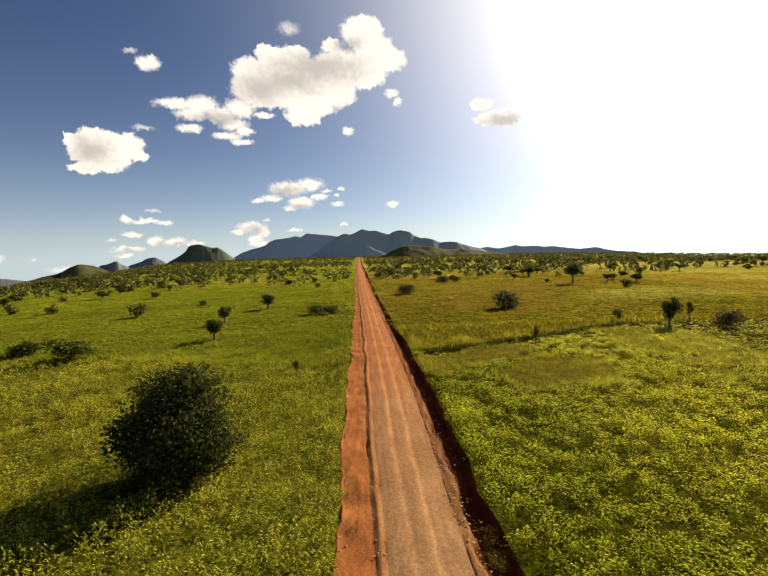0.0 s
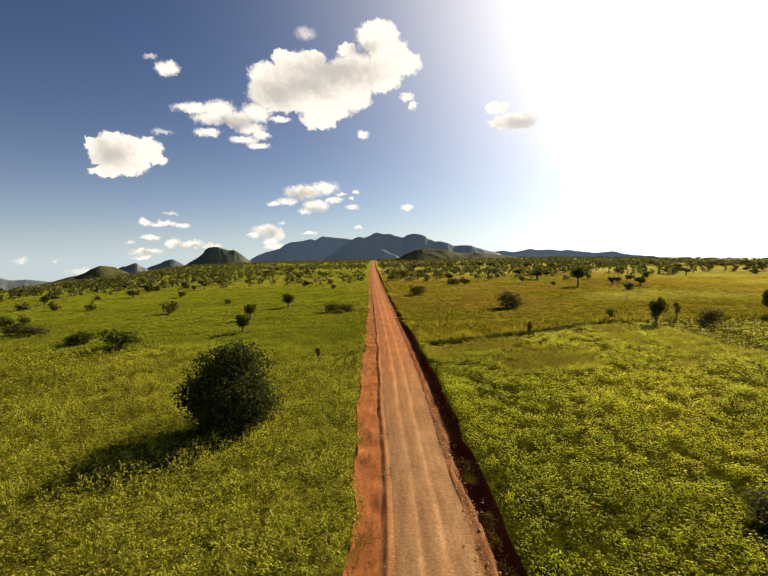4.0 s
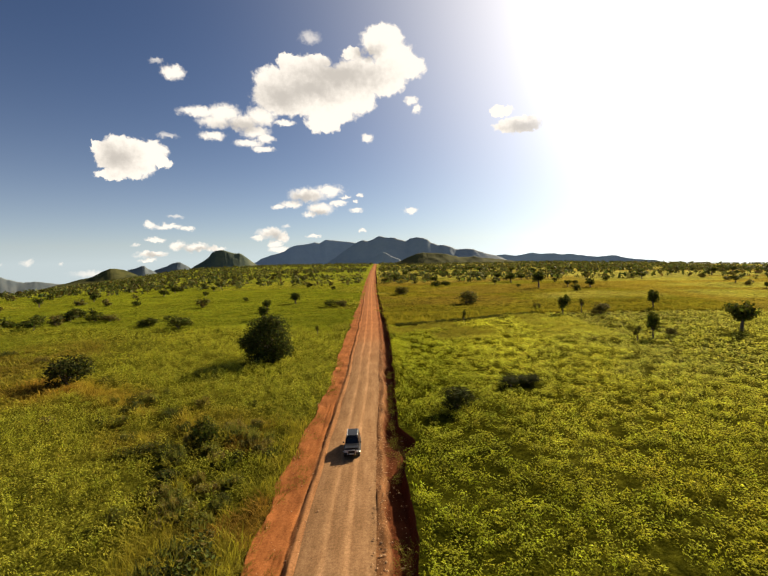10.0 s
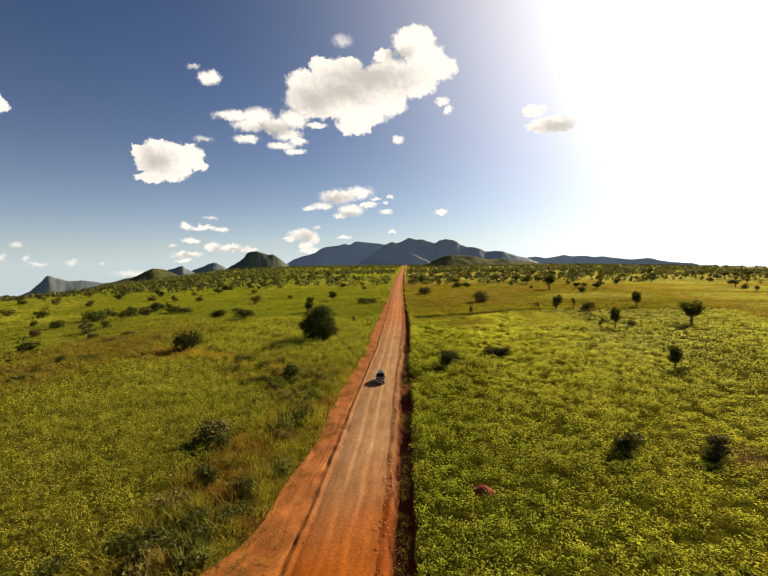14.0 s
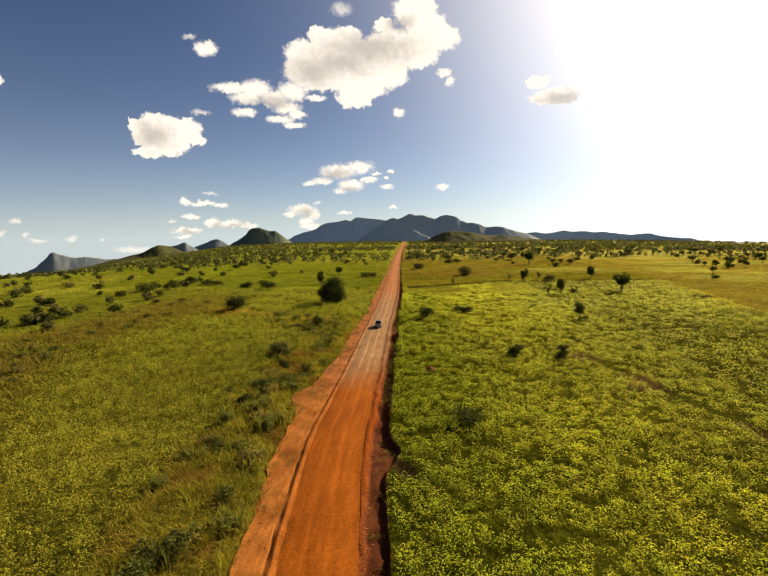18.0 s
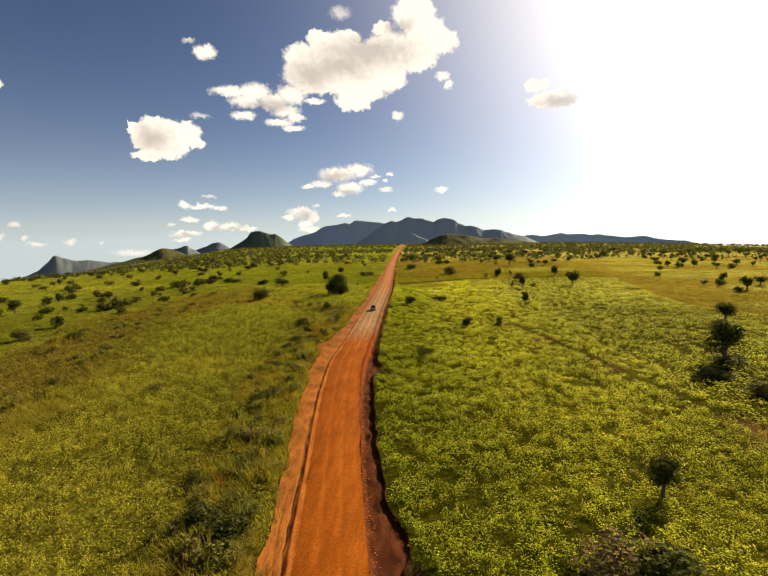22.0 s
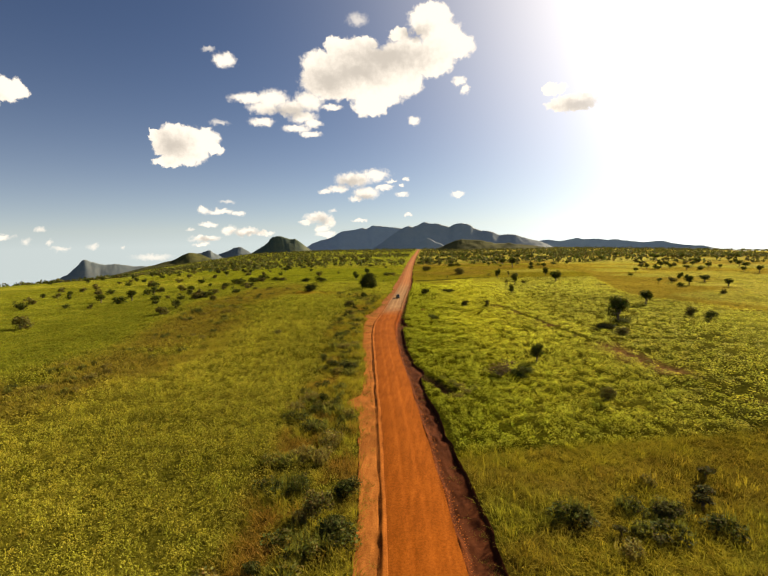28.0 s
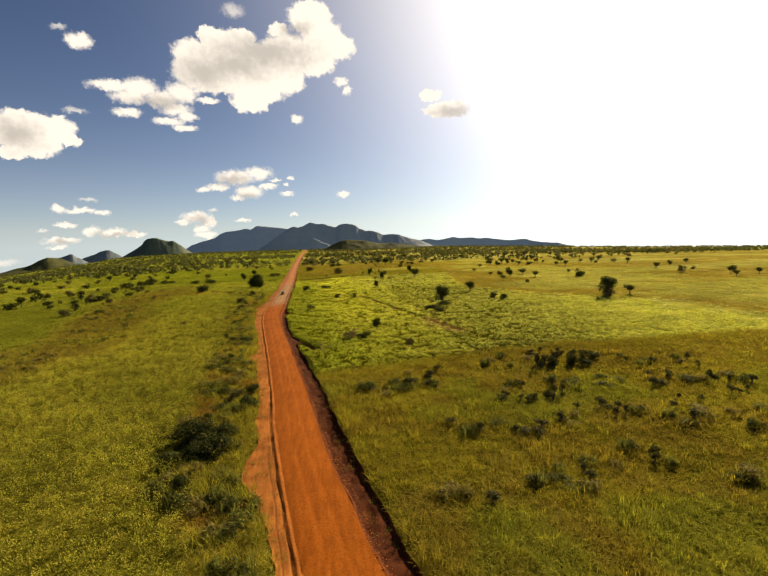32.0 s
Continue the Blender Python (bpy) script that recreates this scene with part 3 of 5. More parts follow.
# right verge: a stony margin, then a ditch with a steep far bank
u = np.linspace(0, 1, 33)[None, :]
xs = ER + (EV - ER) * u
Y = np.broadcast_to(yy, xs.shape)
off = xs - ER
steep = smoothstep(-40, -75, Y)
ragged_edge = off + 0.55 * steep + 0.9 * (fractal(xs, Y, 2.2, 87, 3) - 0.5)
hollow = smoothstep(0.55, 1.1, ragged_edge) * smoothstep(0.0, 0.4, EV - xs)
depth = 0.45 + 0.6 * smoothstep(-60, -25, Y) + 0.4 * (value_noise(Y, 0 * Y, 11, 81) - 0.5)
berm = np.exp(-((ragged_edge - 0.4) / 0.26) ** 2) * (fractal(xs, Y, 1.3, 88, 3) - 0.2)
zs = land(xs, Y) + (road_edge_r - land(ER, yy)) * (1 - u) - depth * hollow + 0.17 * berm + bank(xs, Y, 2.4) + (0.2 + 0.25 * steep) * (fractal(xs, Y, 0.9, 85, 2) - 0.5) * smoothstep(0.1, 0.6 + 0.6 * (1 - steep), off)
zs[:, 0], zs[:, -1] = road_edge_r[:, 0], land(EV, yy)[:, 0]
# red earth with the ditch's shade painted in, darkest in the hollow
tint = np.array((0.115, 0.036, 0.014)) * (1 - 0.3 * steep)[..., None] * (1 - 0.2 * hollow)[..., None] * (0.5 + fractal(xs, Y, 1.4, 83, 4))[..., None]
rubble = (smoothstep(1.15, 0.7, ragged_edge + 0.15 * steep) * (1 - 0.75 * steep))[..., None]
tint = tint * (1 - rubble) + dirt_colour(xs, Y) * np.array((0.68, 0.56, 0.48)) * (0.5 + fractal(xs, Y, 1.1, 84, 4))[..., None] * rubble
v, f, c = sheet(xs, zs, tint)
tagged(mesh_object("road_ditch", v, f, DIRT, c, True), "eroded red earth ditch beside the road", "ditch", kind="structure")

# fields on both sides, to the horizon
sides = []
for side in (-1, 1):
    g = out if side > 0 else out[::-1]
    xs = (EV + g[None, :]) if side > 0 else (ES - g[None, :])
    Y = np.broadcast_to(yy, xs.shape)
    zs = land(xs, Y)
    path = from_line(xs, Y, FOOTPATH)
    furrow = np.minimum(path, from_line(xs, Y, FIELD_EDGE))
    for drain in DRAINS:
        furrow = np.minimum(furrow, from_line(xs, Y, drain))
    furrow = np.minimum(furrow, from_line(xs, Y, FAR_PATH))
    zs = zs - np.where(path > 2, 0.55, 0.2) * smoothstep(1.0, 0.3, furrow) * (g[None, :] > 0)
    kind, tint, high = field(xs, Y)
    # shade beneath the near plants is painted into the ground tint
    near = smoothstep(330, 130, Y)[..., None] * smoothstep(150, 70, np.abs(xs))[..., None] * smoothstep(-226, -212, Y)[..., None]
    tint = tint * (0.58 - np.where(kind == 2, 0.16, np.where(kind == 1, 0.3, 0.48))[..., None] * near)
    # footpath is brown earth; shade in the other furrows is painted near black
    bare = smoothstep(1.3, 0.4, furrow)[..., None]
    tint = tint * (1 - bare) + np.where((path < 2)[..., None], (0.15, 0.08, 0.035), (0.05, 0.03, 0.014)) * bare
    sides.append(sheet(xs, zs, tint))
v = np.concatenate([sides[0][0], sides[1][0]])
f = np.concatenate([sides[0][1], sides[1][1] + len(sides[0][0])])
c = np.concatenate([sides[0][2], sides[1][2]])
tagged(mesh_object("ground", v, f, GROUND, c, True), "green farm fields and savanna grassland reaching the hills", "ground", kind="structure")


# ---- far hills ----
HILL_EYE = (15.94, -151.04, 24.9)


def hills(name, dist, skyline, label, deep=0.2, floor=-2.4, rough=0.3, seed=1, mat=SLOPE):
    """A ridge at that distance from the road: its skyline as (azimuth, elevation) in degrees; spurs and gullies run down its face."""
    knots = np.array(skyline)
    az = np.linspace(knots[0, 0], knots[-1, 0], 300)[:, None]
    t = np.linspace(-1, 0.3, 34)[None, :]
    crest = np.interp(az[:, 0], knots[:, 0], knots[:, 1])
    kernel = np.hanning(7)
    crest = np.convolve(np.pad(crest, 3, mode="edge"), kernel / kernel.sum(), mode="valid")[:, None]
    run = az * dist / 57.3
    height = dist * (np.tan(np.radians(crest)) - math.tan(radians(floor)))
    kernel = np.hanning(121)
    soft = np.convolve(np.pad(height[:, 0], 60, mode="edge"), kernel / kernel.sum(), mode="valid")[:, None]
    body = height + (soft - height) * np.abs(t)
    r = dist * (1 + 0.4 * deep * t)
    x, y = HILL_EYE[0] + r * np.sin(np.radians(az)), HILL_EYE[1] + r * np.cos(np.radians(az))
    drift = run + 0.05 * dist * (fractal(x, y, dist * 0.09, seed + 5, 3) - 0.5)
    spur = 1 - np.abs(2 * fractal(drift, 0.12 * (r - dist) + 0 * az, dist * 0.032, seed, 4) - 1) * 1.8
    cut = fractal(x, y, dist * 0.03, seed + 9, 5) - 0.5
    crags = dist * 0.0032 * (fractal(run, r - dist + 0 * az, dist * 0.014, seed + 3, 4) - 0.5) * np.clip((crest - floor - 0.3), 0, 1)
    slope = np.clip(1 - np.abs(t), 0, 1)
    z = HILL_EYE[2] + dist * math.tan(radians(floor)) + crags * np.sqrt(slope) + body * (slope + 3.4 * slope * (1 - slope) * (rough * (spur - 0.6) + 0.6 * rough * cut))
    n0, n1 = x.shape
    i = np.arange(n0 - 1)[:, None] * n1 + np.arange(n1 - 1)[None, :]
    faces = np.stack([i, i + n1, i + n1 + 1, i + 1], -1).reshape(-1, 4)
    ob = mesh_object(name, np.stack([x, y, z], -1).reshape(-1, 3), faces, mat, None, True)
    return tagged(ob, label, "hill", kind="structure")


hills("mountain_range", 4300, [(-17.6, -2.3), (-15.04, -0.72), (-14.16, -0.1), (-13.29, 0.17), (-12.13, 0.43), (-11.54, 0.65), (-10.94, 1.1), (-10.36, 1.32), (-9.48, 1.36), (-8.6, 1.51), (-8.01, 1.61), (-7.43, 1.48), (-6.83, 1.88), (-5.95, 1.8), (-5.08, 1.66), (-3.9, 1.52), (-2.43, 1.31), (0.49, 0.71), (4.4, -1.0)], "long mountain range hazed blue-grey behind a nearer one", 0.15, -2.4, 0.012, 3, FAR_SLOPE)
hills("mountain_block", 3500, [(-9.6, -2.3), (-7.22, -1.16), (-5.72, -0.31), (-4.21, 0.83), (-3.32, 1.39), (-2.72, 1.72), (-2.31, 1.77), (-1.84, 1.59), (-1.25, 1.75), (-0.65, 2.08), (-0.36, 2.13), (0.22, 1.94), (1.39, 1.85), (2.26, 1.54), (2.55, 1.41), (3.02, 1.75), (3.6, 1.85), (4.58, 1.76), (5.04, 1.58), (5.44, 1.16), (6.19, 0.91), (6.87, 0.89), (7.73, 0.64), (8.29, 0.34), (9.14, 0.37), (10.26, 0.34), (11.09, -0.02), (11.92, -0.27), (12.74, -0.51), (15.2, -1.6)], "mountain hazed blue-grey with several rounded summits", 0.16, -2.4, 0.012, 4)
hills("dome_hill", 2500, [(-24.0, -2.3), (-21.7, -1.2), (-20.87, -0.78), (-19.74, -0.08), (-19.35, 0.2), (-19.16, 0.53), (-18.71, 0.86), (-18.21, 0.96), (-17.77, 0.9), (-17.23, 0.66), (-16.68, 0.47), (-16.23, 0.46), (-15.74, 0.17), (-15.3, -0.19), (-14.86, -0.55), (-13.92, -1.27), (-12.4, -2.2)], "steep dome-shaped wooded hill", 0.12, -2.6, 0.012, 5, DOME)
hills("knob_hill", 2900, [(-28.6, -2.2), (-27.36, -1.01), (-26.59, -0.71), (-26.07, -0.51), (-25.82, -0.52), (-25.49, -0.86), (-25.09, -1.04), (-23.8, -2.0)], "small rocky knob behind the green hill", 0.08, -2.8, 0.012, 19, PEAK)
hills("twin_hill", 3100, [(-26.6, -2.2), (-25.63, -1.46), (-24.57, -0.94), (-23.77, -0.64), (-23.24, -0.38), (-22.81, -0.28), (-22.44, -0.34), (-21.93, -0.64), (-21.42, -0.99), (-20.37, -1.64), (-19, -2.4)], "small pointed hill hazed blue beside the dome", 0.1, -2.8, 0.012, 7, PEAK)
hills("green_hill", 1900, [(-36.5, -3.0), (-33.8, -2.42), (-32.2, -2.04), (-31.02, -1.73), (-30.06, -1.55), (-29.07, -1.06), (-28.42, -0.76), (-27.84, -0.78), (-27.11, -0.97), (-26.38, -1.32), (-25.4, -1.85), (-23.6, -2.7)], "low green hill with scrub", 0.2, -3.4, 0.012, 9, SCRUB)
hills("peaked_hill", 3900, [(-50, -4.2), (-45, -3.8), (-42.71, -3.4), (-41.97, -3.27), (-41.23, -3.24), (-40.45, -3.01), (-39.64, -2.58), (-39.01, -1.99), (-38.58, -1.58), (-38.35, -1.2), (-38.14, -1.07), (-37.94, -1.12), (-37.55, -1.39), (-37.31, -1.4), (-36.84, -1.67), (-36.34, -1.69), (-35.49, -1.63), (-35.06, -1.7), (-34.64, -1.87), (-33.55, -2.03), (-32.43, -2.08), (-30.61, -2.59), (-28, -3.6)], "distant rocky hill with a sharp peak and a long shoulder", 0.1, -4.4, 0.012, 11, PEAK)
hills("low_range", 4100, [(8.6, -1.6), (11.37, -0.71), (12.74, -0.51), (13.82, -0.37), (14.63, -0.5), (15.16, -0.62), (16.21, -0.42), (16.99, -0.33), (18.02, -0.41), (19.04, -0.38), (20.04, -0.56), (21.03, -0.58), (21.52, -0.7), (22.48, -0.83), (23.67, -0.9), (24.59, -0.82), (25.28, -0.78), (25.96, -1.0), (26.41, -1.16), (27.73, -1.23), (29.02, -1.4), (31.5, -2.0)], "low hills on the horizon, pale with haze", 0.08, -2.6, 0.012, 13, PALE)
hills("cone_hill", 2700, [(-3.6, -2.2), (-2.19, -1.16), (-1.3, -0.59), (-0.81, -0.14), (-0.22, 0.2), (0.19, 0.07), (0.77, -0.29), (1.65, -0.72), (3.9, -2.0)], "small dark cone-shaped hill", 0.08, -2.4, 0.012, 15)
hills("scrub_hill", 1500, [(-1.0, -2.1), (1.05, -1.06), (2.23, -0.62), (3.41, -0.18), (3.99, -0.08), (5.15, -0.16), (6.58, -0.31), (8.01, -0.63), (9.7, -0.67), (11.37, -0.93), (13.56, -1.2), (16.8, -2.0)], "low rise covered with scrub", 0.2, -2.4, 0.012, 17, SCRUB)


# ---- crops and grass, as masses of single plants ----
rng = np.random.default_rng(7)


def leafy_plant(seed, leaves, tall, wide, leaf, droop, narrow, low=0.34, rise=0.8, twist=0.0):
    """Corners, quads and painted shade of one plant about 1 m high: bent, pointed leaves round a stem."""
    g = np.random.default_rng(seed)
    v, f, s = [], [], []
    for k in range(leaves):
        t = (k + g.random()) / leaves
        a = g.random() * 6.283
        ca, sa = math.cos(a), math.sin(a)
        z0 = tall * (0.15 + 0.75 * t) * (0.8 + 0.4 * g.random())
        r0 = wide * (0.1 + 0.5 * g.random()) * (1 - 0.4 * t)
        ln, wd = leaf * (0.7 + 0.6 * g.random()), leaf * narrow * (0.8 + 0.4 * g.random())
        up = droop * (0.3 + 0.9 * g.random())
        base = np.array((ca * r0, sa * r0, z0))
        a += twist * g.standard_normal()
        ca, sa = math.cos(a), math.sin(a)
        mid = base + np.array((ca * ln * 0.5, sa * ln * 0.5, ln * up * 0.5 + 0.05 * ln))
        tip = base + np.array((ca * ln, sa * ln, ln * (up * 0.6 - 0.25)))
        sidev = np.array((-sa, ca, 0.5 * (g.random() - 0.5))) * wd
        i = len(v)
        v += [base, mid + sidev, tip, mid - sidev]
        f.append((i, i + 1, i + 2, i + 3))
        # shade among the stems is painted in: lower leaves come out darker
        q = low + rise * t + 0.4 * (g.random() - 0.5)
        # one leaf in ten is brightened as a painted glint
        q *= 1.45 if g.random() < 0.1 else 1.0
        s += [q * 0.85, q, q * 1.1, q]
    return np.array(v), np.array(f), np.array(s)


def grass_tuft(seed, blades, tall, spread, width):
    """A tuft of arching, pointed blades."""
    g = np.random.default_rng(seed)
    v, f, s = [], [], []
    for k in range(blades):
        a, b = g.random() * 6.283, g.random() * 6.283
        ca, sa = math.cos(a), math.sin(a)
        h, r = tall * (0.55 + 0.6 * g.random()), spread * (0.3 + 0.9 * g.random())
        root = np.array((math.cos(b), math.sin(b), 0)) * spread * 0.6 * g.random()
        sidev = np.array((-sa, ca, 0)) * width * (0.7 + 0.6 * g.random())
        mid = root + np.array((ca * r * 0.35, sa * r * 0.35, h * 0.65))
        tip = root + np.array((ca * r, sa * r, h))
        i = len(v)
        v += [root, mid + sidev, tip, mid - sidev]
        f.append((i, i + 1, i + 2, i + 3))
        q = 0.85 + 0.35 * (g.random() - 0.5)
        # shade painted in: blades darker at the root, lighter at the tip
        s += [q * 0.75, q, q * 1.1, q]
    return np.array(v), np.array(f), np.array(s)


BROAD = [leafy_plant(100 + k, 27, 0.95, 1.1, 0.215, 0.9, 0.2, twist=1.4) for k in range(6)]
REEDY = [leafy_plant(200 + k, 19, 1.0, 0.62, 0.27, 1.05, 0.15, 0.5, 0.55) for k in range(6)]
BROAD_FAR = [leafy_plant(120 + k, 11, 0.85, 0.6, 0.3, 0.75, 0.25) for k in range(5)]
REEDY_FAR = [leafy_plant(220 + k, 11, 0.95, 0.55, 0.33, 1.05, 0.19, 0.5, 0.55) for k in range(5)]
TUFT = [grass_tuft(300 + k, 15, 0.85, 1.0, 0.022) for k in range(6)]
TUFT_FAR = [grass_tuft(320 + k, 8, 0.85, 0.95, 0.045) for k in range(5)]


def scatter(x0, x1, y0, y1, per_m2):
    """Points over a rectangle of the plan, one to a jittered cell."""
    step = per_m2 ** -0.5
    gx, gy = np.meshgrid(np.arange(x0, x1, step), np.arange(y0, y1, step))
    return gx.ravel() + step * rng.random(gx.size), gy.ravel() + step * rng.random(gx.size)


def planted(templates, x, y, z, size, high, tint):
    """All copies of the templates as one set of corners, quads and tints."""
    V, F, C, base = [], [], [], 0
    pick = rng.integers(0, len(templates), len(x))
    turn = rng.random(len(x)) * 6.283
    for k, (tv, tf, tsh) in enumerate(templates):
        m = pick == k
        c, s = np.cos(turn[m])[:, None], np.sin(turn[m])[:, None]
        px = (tv[None, :, 0] * c - tv[None, :, 1] * s) * size[m][:, None] + x[m][:, None]
        py = (tv[None, :, 0] * s + tv[None, :, 1] * c) * size[m][:, None] + y[m][:, None]
        pz = tv[None, :, 2] * high[m][:, None] + z[m][:, None]
        V.append(np.stack([px, py, pz], -1).reshape(-1, 3))
        F.append((tf[None] + (np.arange(m.sum()) * len(tv))[:, None, None] + base).reshape(-1, 4))
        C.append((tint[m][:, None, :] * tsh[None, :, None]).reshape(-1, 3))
        base += m.sum() * len(tv)
    return np.concatenate(V), np.concatenate(F), np.concatenate(C)


HOLLOWS = [(24.1, 38.6, 2.6), (13.0, -18.2, 1.2)]     # bare spots in the crop: x, y, radius
BANDS = [(-44, 56, -212, 108, 1.75, 1.0), (-44, 56, 108, 125, 0.9, 1.3), (-125, -44, -216, 125, 0.8, 1.25), (56, 118, -150, 110, 0.95, 1.22), (56, 118, -214, -150, 0.9, 1.15), (56, 118, 110, 125, 0.52, 1.55), (118, 145, -216, 125, 0.45, 1.6), (-150, 160, 125, 290, 0.2, 2.3), (-240, -125, -200, 290, 0.1, 2.7), (145, 250, -200, 290, 0.1, 2.7)]
names = (("broadleaf_crop", "dense bright green broad-leaved field crop", BROAD, LEAF), ("reedy_crop", "tall green cereal crop with narrow leaves", REEDY, LEAF), ("rough_grass", "tall olive and brown wild grass", TUFT, GRASS))
for x0, x1, y0, y1, per, bulk in BANDS:
    x, y = scatter(x0, x1, y0, y1, per)
    kind, tint, high = field(x, y)
    es, ev = shoulder_l(y), verge_r(y)
    gap = np.minimum(from_line(x, y, FOOTPATH) - 0.1, from_line(x, y, FIELD_EDGE))
    for drain in DRAINS:
        gap = np.minimum(gap, from_line(x, y, drain) - np.where(y < -90, 0.45, 0.05))
    keep = ((x < es + 0.1) | (x > ev + np.where(y < -40, 0.4, 0.1))) & (gap > np.where(y > 60, 1.0, 0.85) * bulk ** 0.5)
    for hx, hy, hr in HOLLOWS:
        keep &= np.hypot(x - hx, (y - hy)) > hr
    # thin, patchy growth here and there
    keep &= rng.random(len(x)) < np.where(kind == 2, 1.0, np.where(kind == 0, 0.26, 0.4) + 4.4 * (fractal(x, y, 1.4 * bulk, 91, 2) - 0.33))
    x, y, kind, tint, high = x[keep], y[keep], kind[keep], tint[keep], high[keep]
    for k, (nm, label, templates, mat) in enumerate(names):
        m = kind == k
        if m.sum() < 20:
            continue
        many = int(m.sum())
        vary = 0.8 + 0.4 * rng.random((many, 1)) + 0.04 * rng.standard_normal((many, 3))
        size = bulk * (0.85 + 0.4 * rng.random(many)) * (1.0 if k < 2 else 1.15)
        tall = high[m] * (0.75 + 0.5 * rng.random(many)) * (0.75 + 0.5 * fractal(x[m], y[m], 5, 93, 2)) * (0.4 + 1.15 * value_noise(x[m], y[m], 1.8 * bulk, 94)) * (1 if bulk < 2 or k < 2 else 0.6)
        sort = templates if bulk < 1.2 else (BROAD_FAR, REEDY_FAR, TUFT_FAR)[k]
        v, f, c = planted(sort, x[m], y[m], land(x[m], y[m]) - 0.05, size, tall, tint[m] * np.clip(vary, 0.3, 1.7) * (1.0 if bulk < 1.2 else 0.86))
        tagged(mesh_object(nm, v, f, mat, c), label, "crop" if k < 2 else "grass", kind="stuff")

# dry tufts and weeds on the bare shoulder and in the ditch
x, y = scatter(-9, 26, -205, 60, 3.6)
el, es, er, ev = road_l(y), shoulder_l(y), road_r(y), verge_r(y)
on_shoulder = (x > es) & (x < el - 1.2) & (rng.random(len(x)) < 0.22 * (fractal(x, y, 6, 95, 2) > 0.5) + 0.7 * np.exp(-(x - es) / 0.45) * (fractal(x, y, 4, 94, 2) > 0.42))
in_ditch = (x > er + 1.3) & (x < ev) & (rng.random(len(x)) < np.where(y < -40, 0.18, 0.5) * (fractal(x, y, 5, 96, 2) > 0.42))
m = on_shoulder | in_ditch
many = int(m.sum())
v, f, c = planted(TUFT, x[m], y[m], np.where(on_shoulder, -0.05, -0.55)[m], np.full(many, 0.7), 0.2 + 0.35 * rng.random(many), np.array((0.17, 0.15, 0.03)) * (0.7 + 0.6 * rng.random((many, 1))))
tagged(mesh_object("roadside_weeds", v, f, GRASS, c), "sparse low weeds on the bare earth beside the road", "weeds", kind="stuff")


# ---- trees and bushes ----
def tube(v, f, a, b, ra, rb, sides=7):
    """A tapered limb from a to b, added to lists of corners and quads."""
    a, b = np.array(a, float), np.array(b, float)
    ax = (b - a) / np.linalg.norm(b - a)
    e1 = np.cross(ax, (0.3, 0.9, 0.1))
    e1 /= np.linalg.norm(e1)
    e2 = np.cross(ax, e1)
    i = len(v)
    for q, r in ((a, ra), (b, rb)):
        for k in range(sides):
            t = 6.283 * k / sides
            v.append(q + r * (math.cos(t) * e1 + math.sin(t) * e2))
    for k in range(sides):
        f.append((i + k, i + (k + 1) % sides, i + sides + (k + 1) % sides, i + sides + k))


def leaf_cloud(g, blobs, count, leaf, tint):
    """Leaf sprays over a set of lumps (x, y, z, rx, ry, rz): tilted quads, denser near the skin, with gaps."""
    blobs = np.array(blobs)
    weight = blobs[:, 3] * blobs[:, 4] + blobs[:, 3] * blobs[:, 5]
    pick = g.choice(len(blobs), count, p=weight / weight.sum())
    d = g.standard_normal((count, 3))
    d /= np.linalg.norm(d, axis=1, keepdims=True)
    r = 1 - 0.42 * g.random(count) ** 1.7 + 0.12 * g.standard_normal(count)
    c = blobs[pick, :3] + d * r[:, None] * blobs[pick, 3:]
    nrm = d + 0.75 * g.standard_normal((count, 3)) + (0, 0, 0.25)
    nrm /= np.linalg.norm(nrm, axis=1, keepdims=True)
    e1 = np.cross(nrm, g.standard_normal((count, 3)))
    e1 /= np.linalg.norm(e1, axis=1, keepdims=True)
    e2 = np.cross(nrm, e1)
    ln = leaf * (0.6 + 0.8 * g.random(count))[:, None]
    wd = ln * (0.4 + 0.3 * g.random(count))[:, None]
    v = np.stack([c - e1 * ln, c + e2 * wd + nrm * ln * 0.15, c + e1 * ln, c - e2 * wd + nrm * ln * 0.15], 1).reshape(-1, 3)
    f = np.arange(count * 4).reshape(-1, 4)
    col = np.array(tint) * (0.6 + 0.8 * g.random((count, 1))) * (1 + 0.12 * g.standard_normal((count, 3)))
    # crown shade painted in: sprays deep inside darker, those at the skin lighter
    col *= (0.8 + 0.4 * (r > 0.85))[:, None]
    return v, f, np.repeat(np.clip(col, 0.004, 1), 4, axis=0)


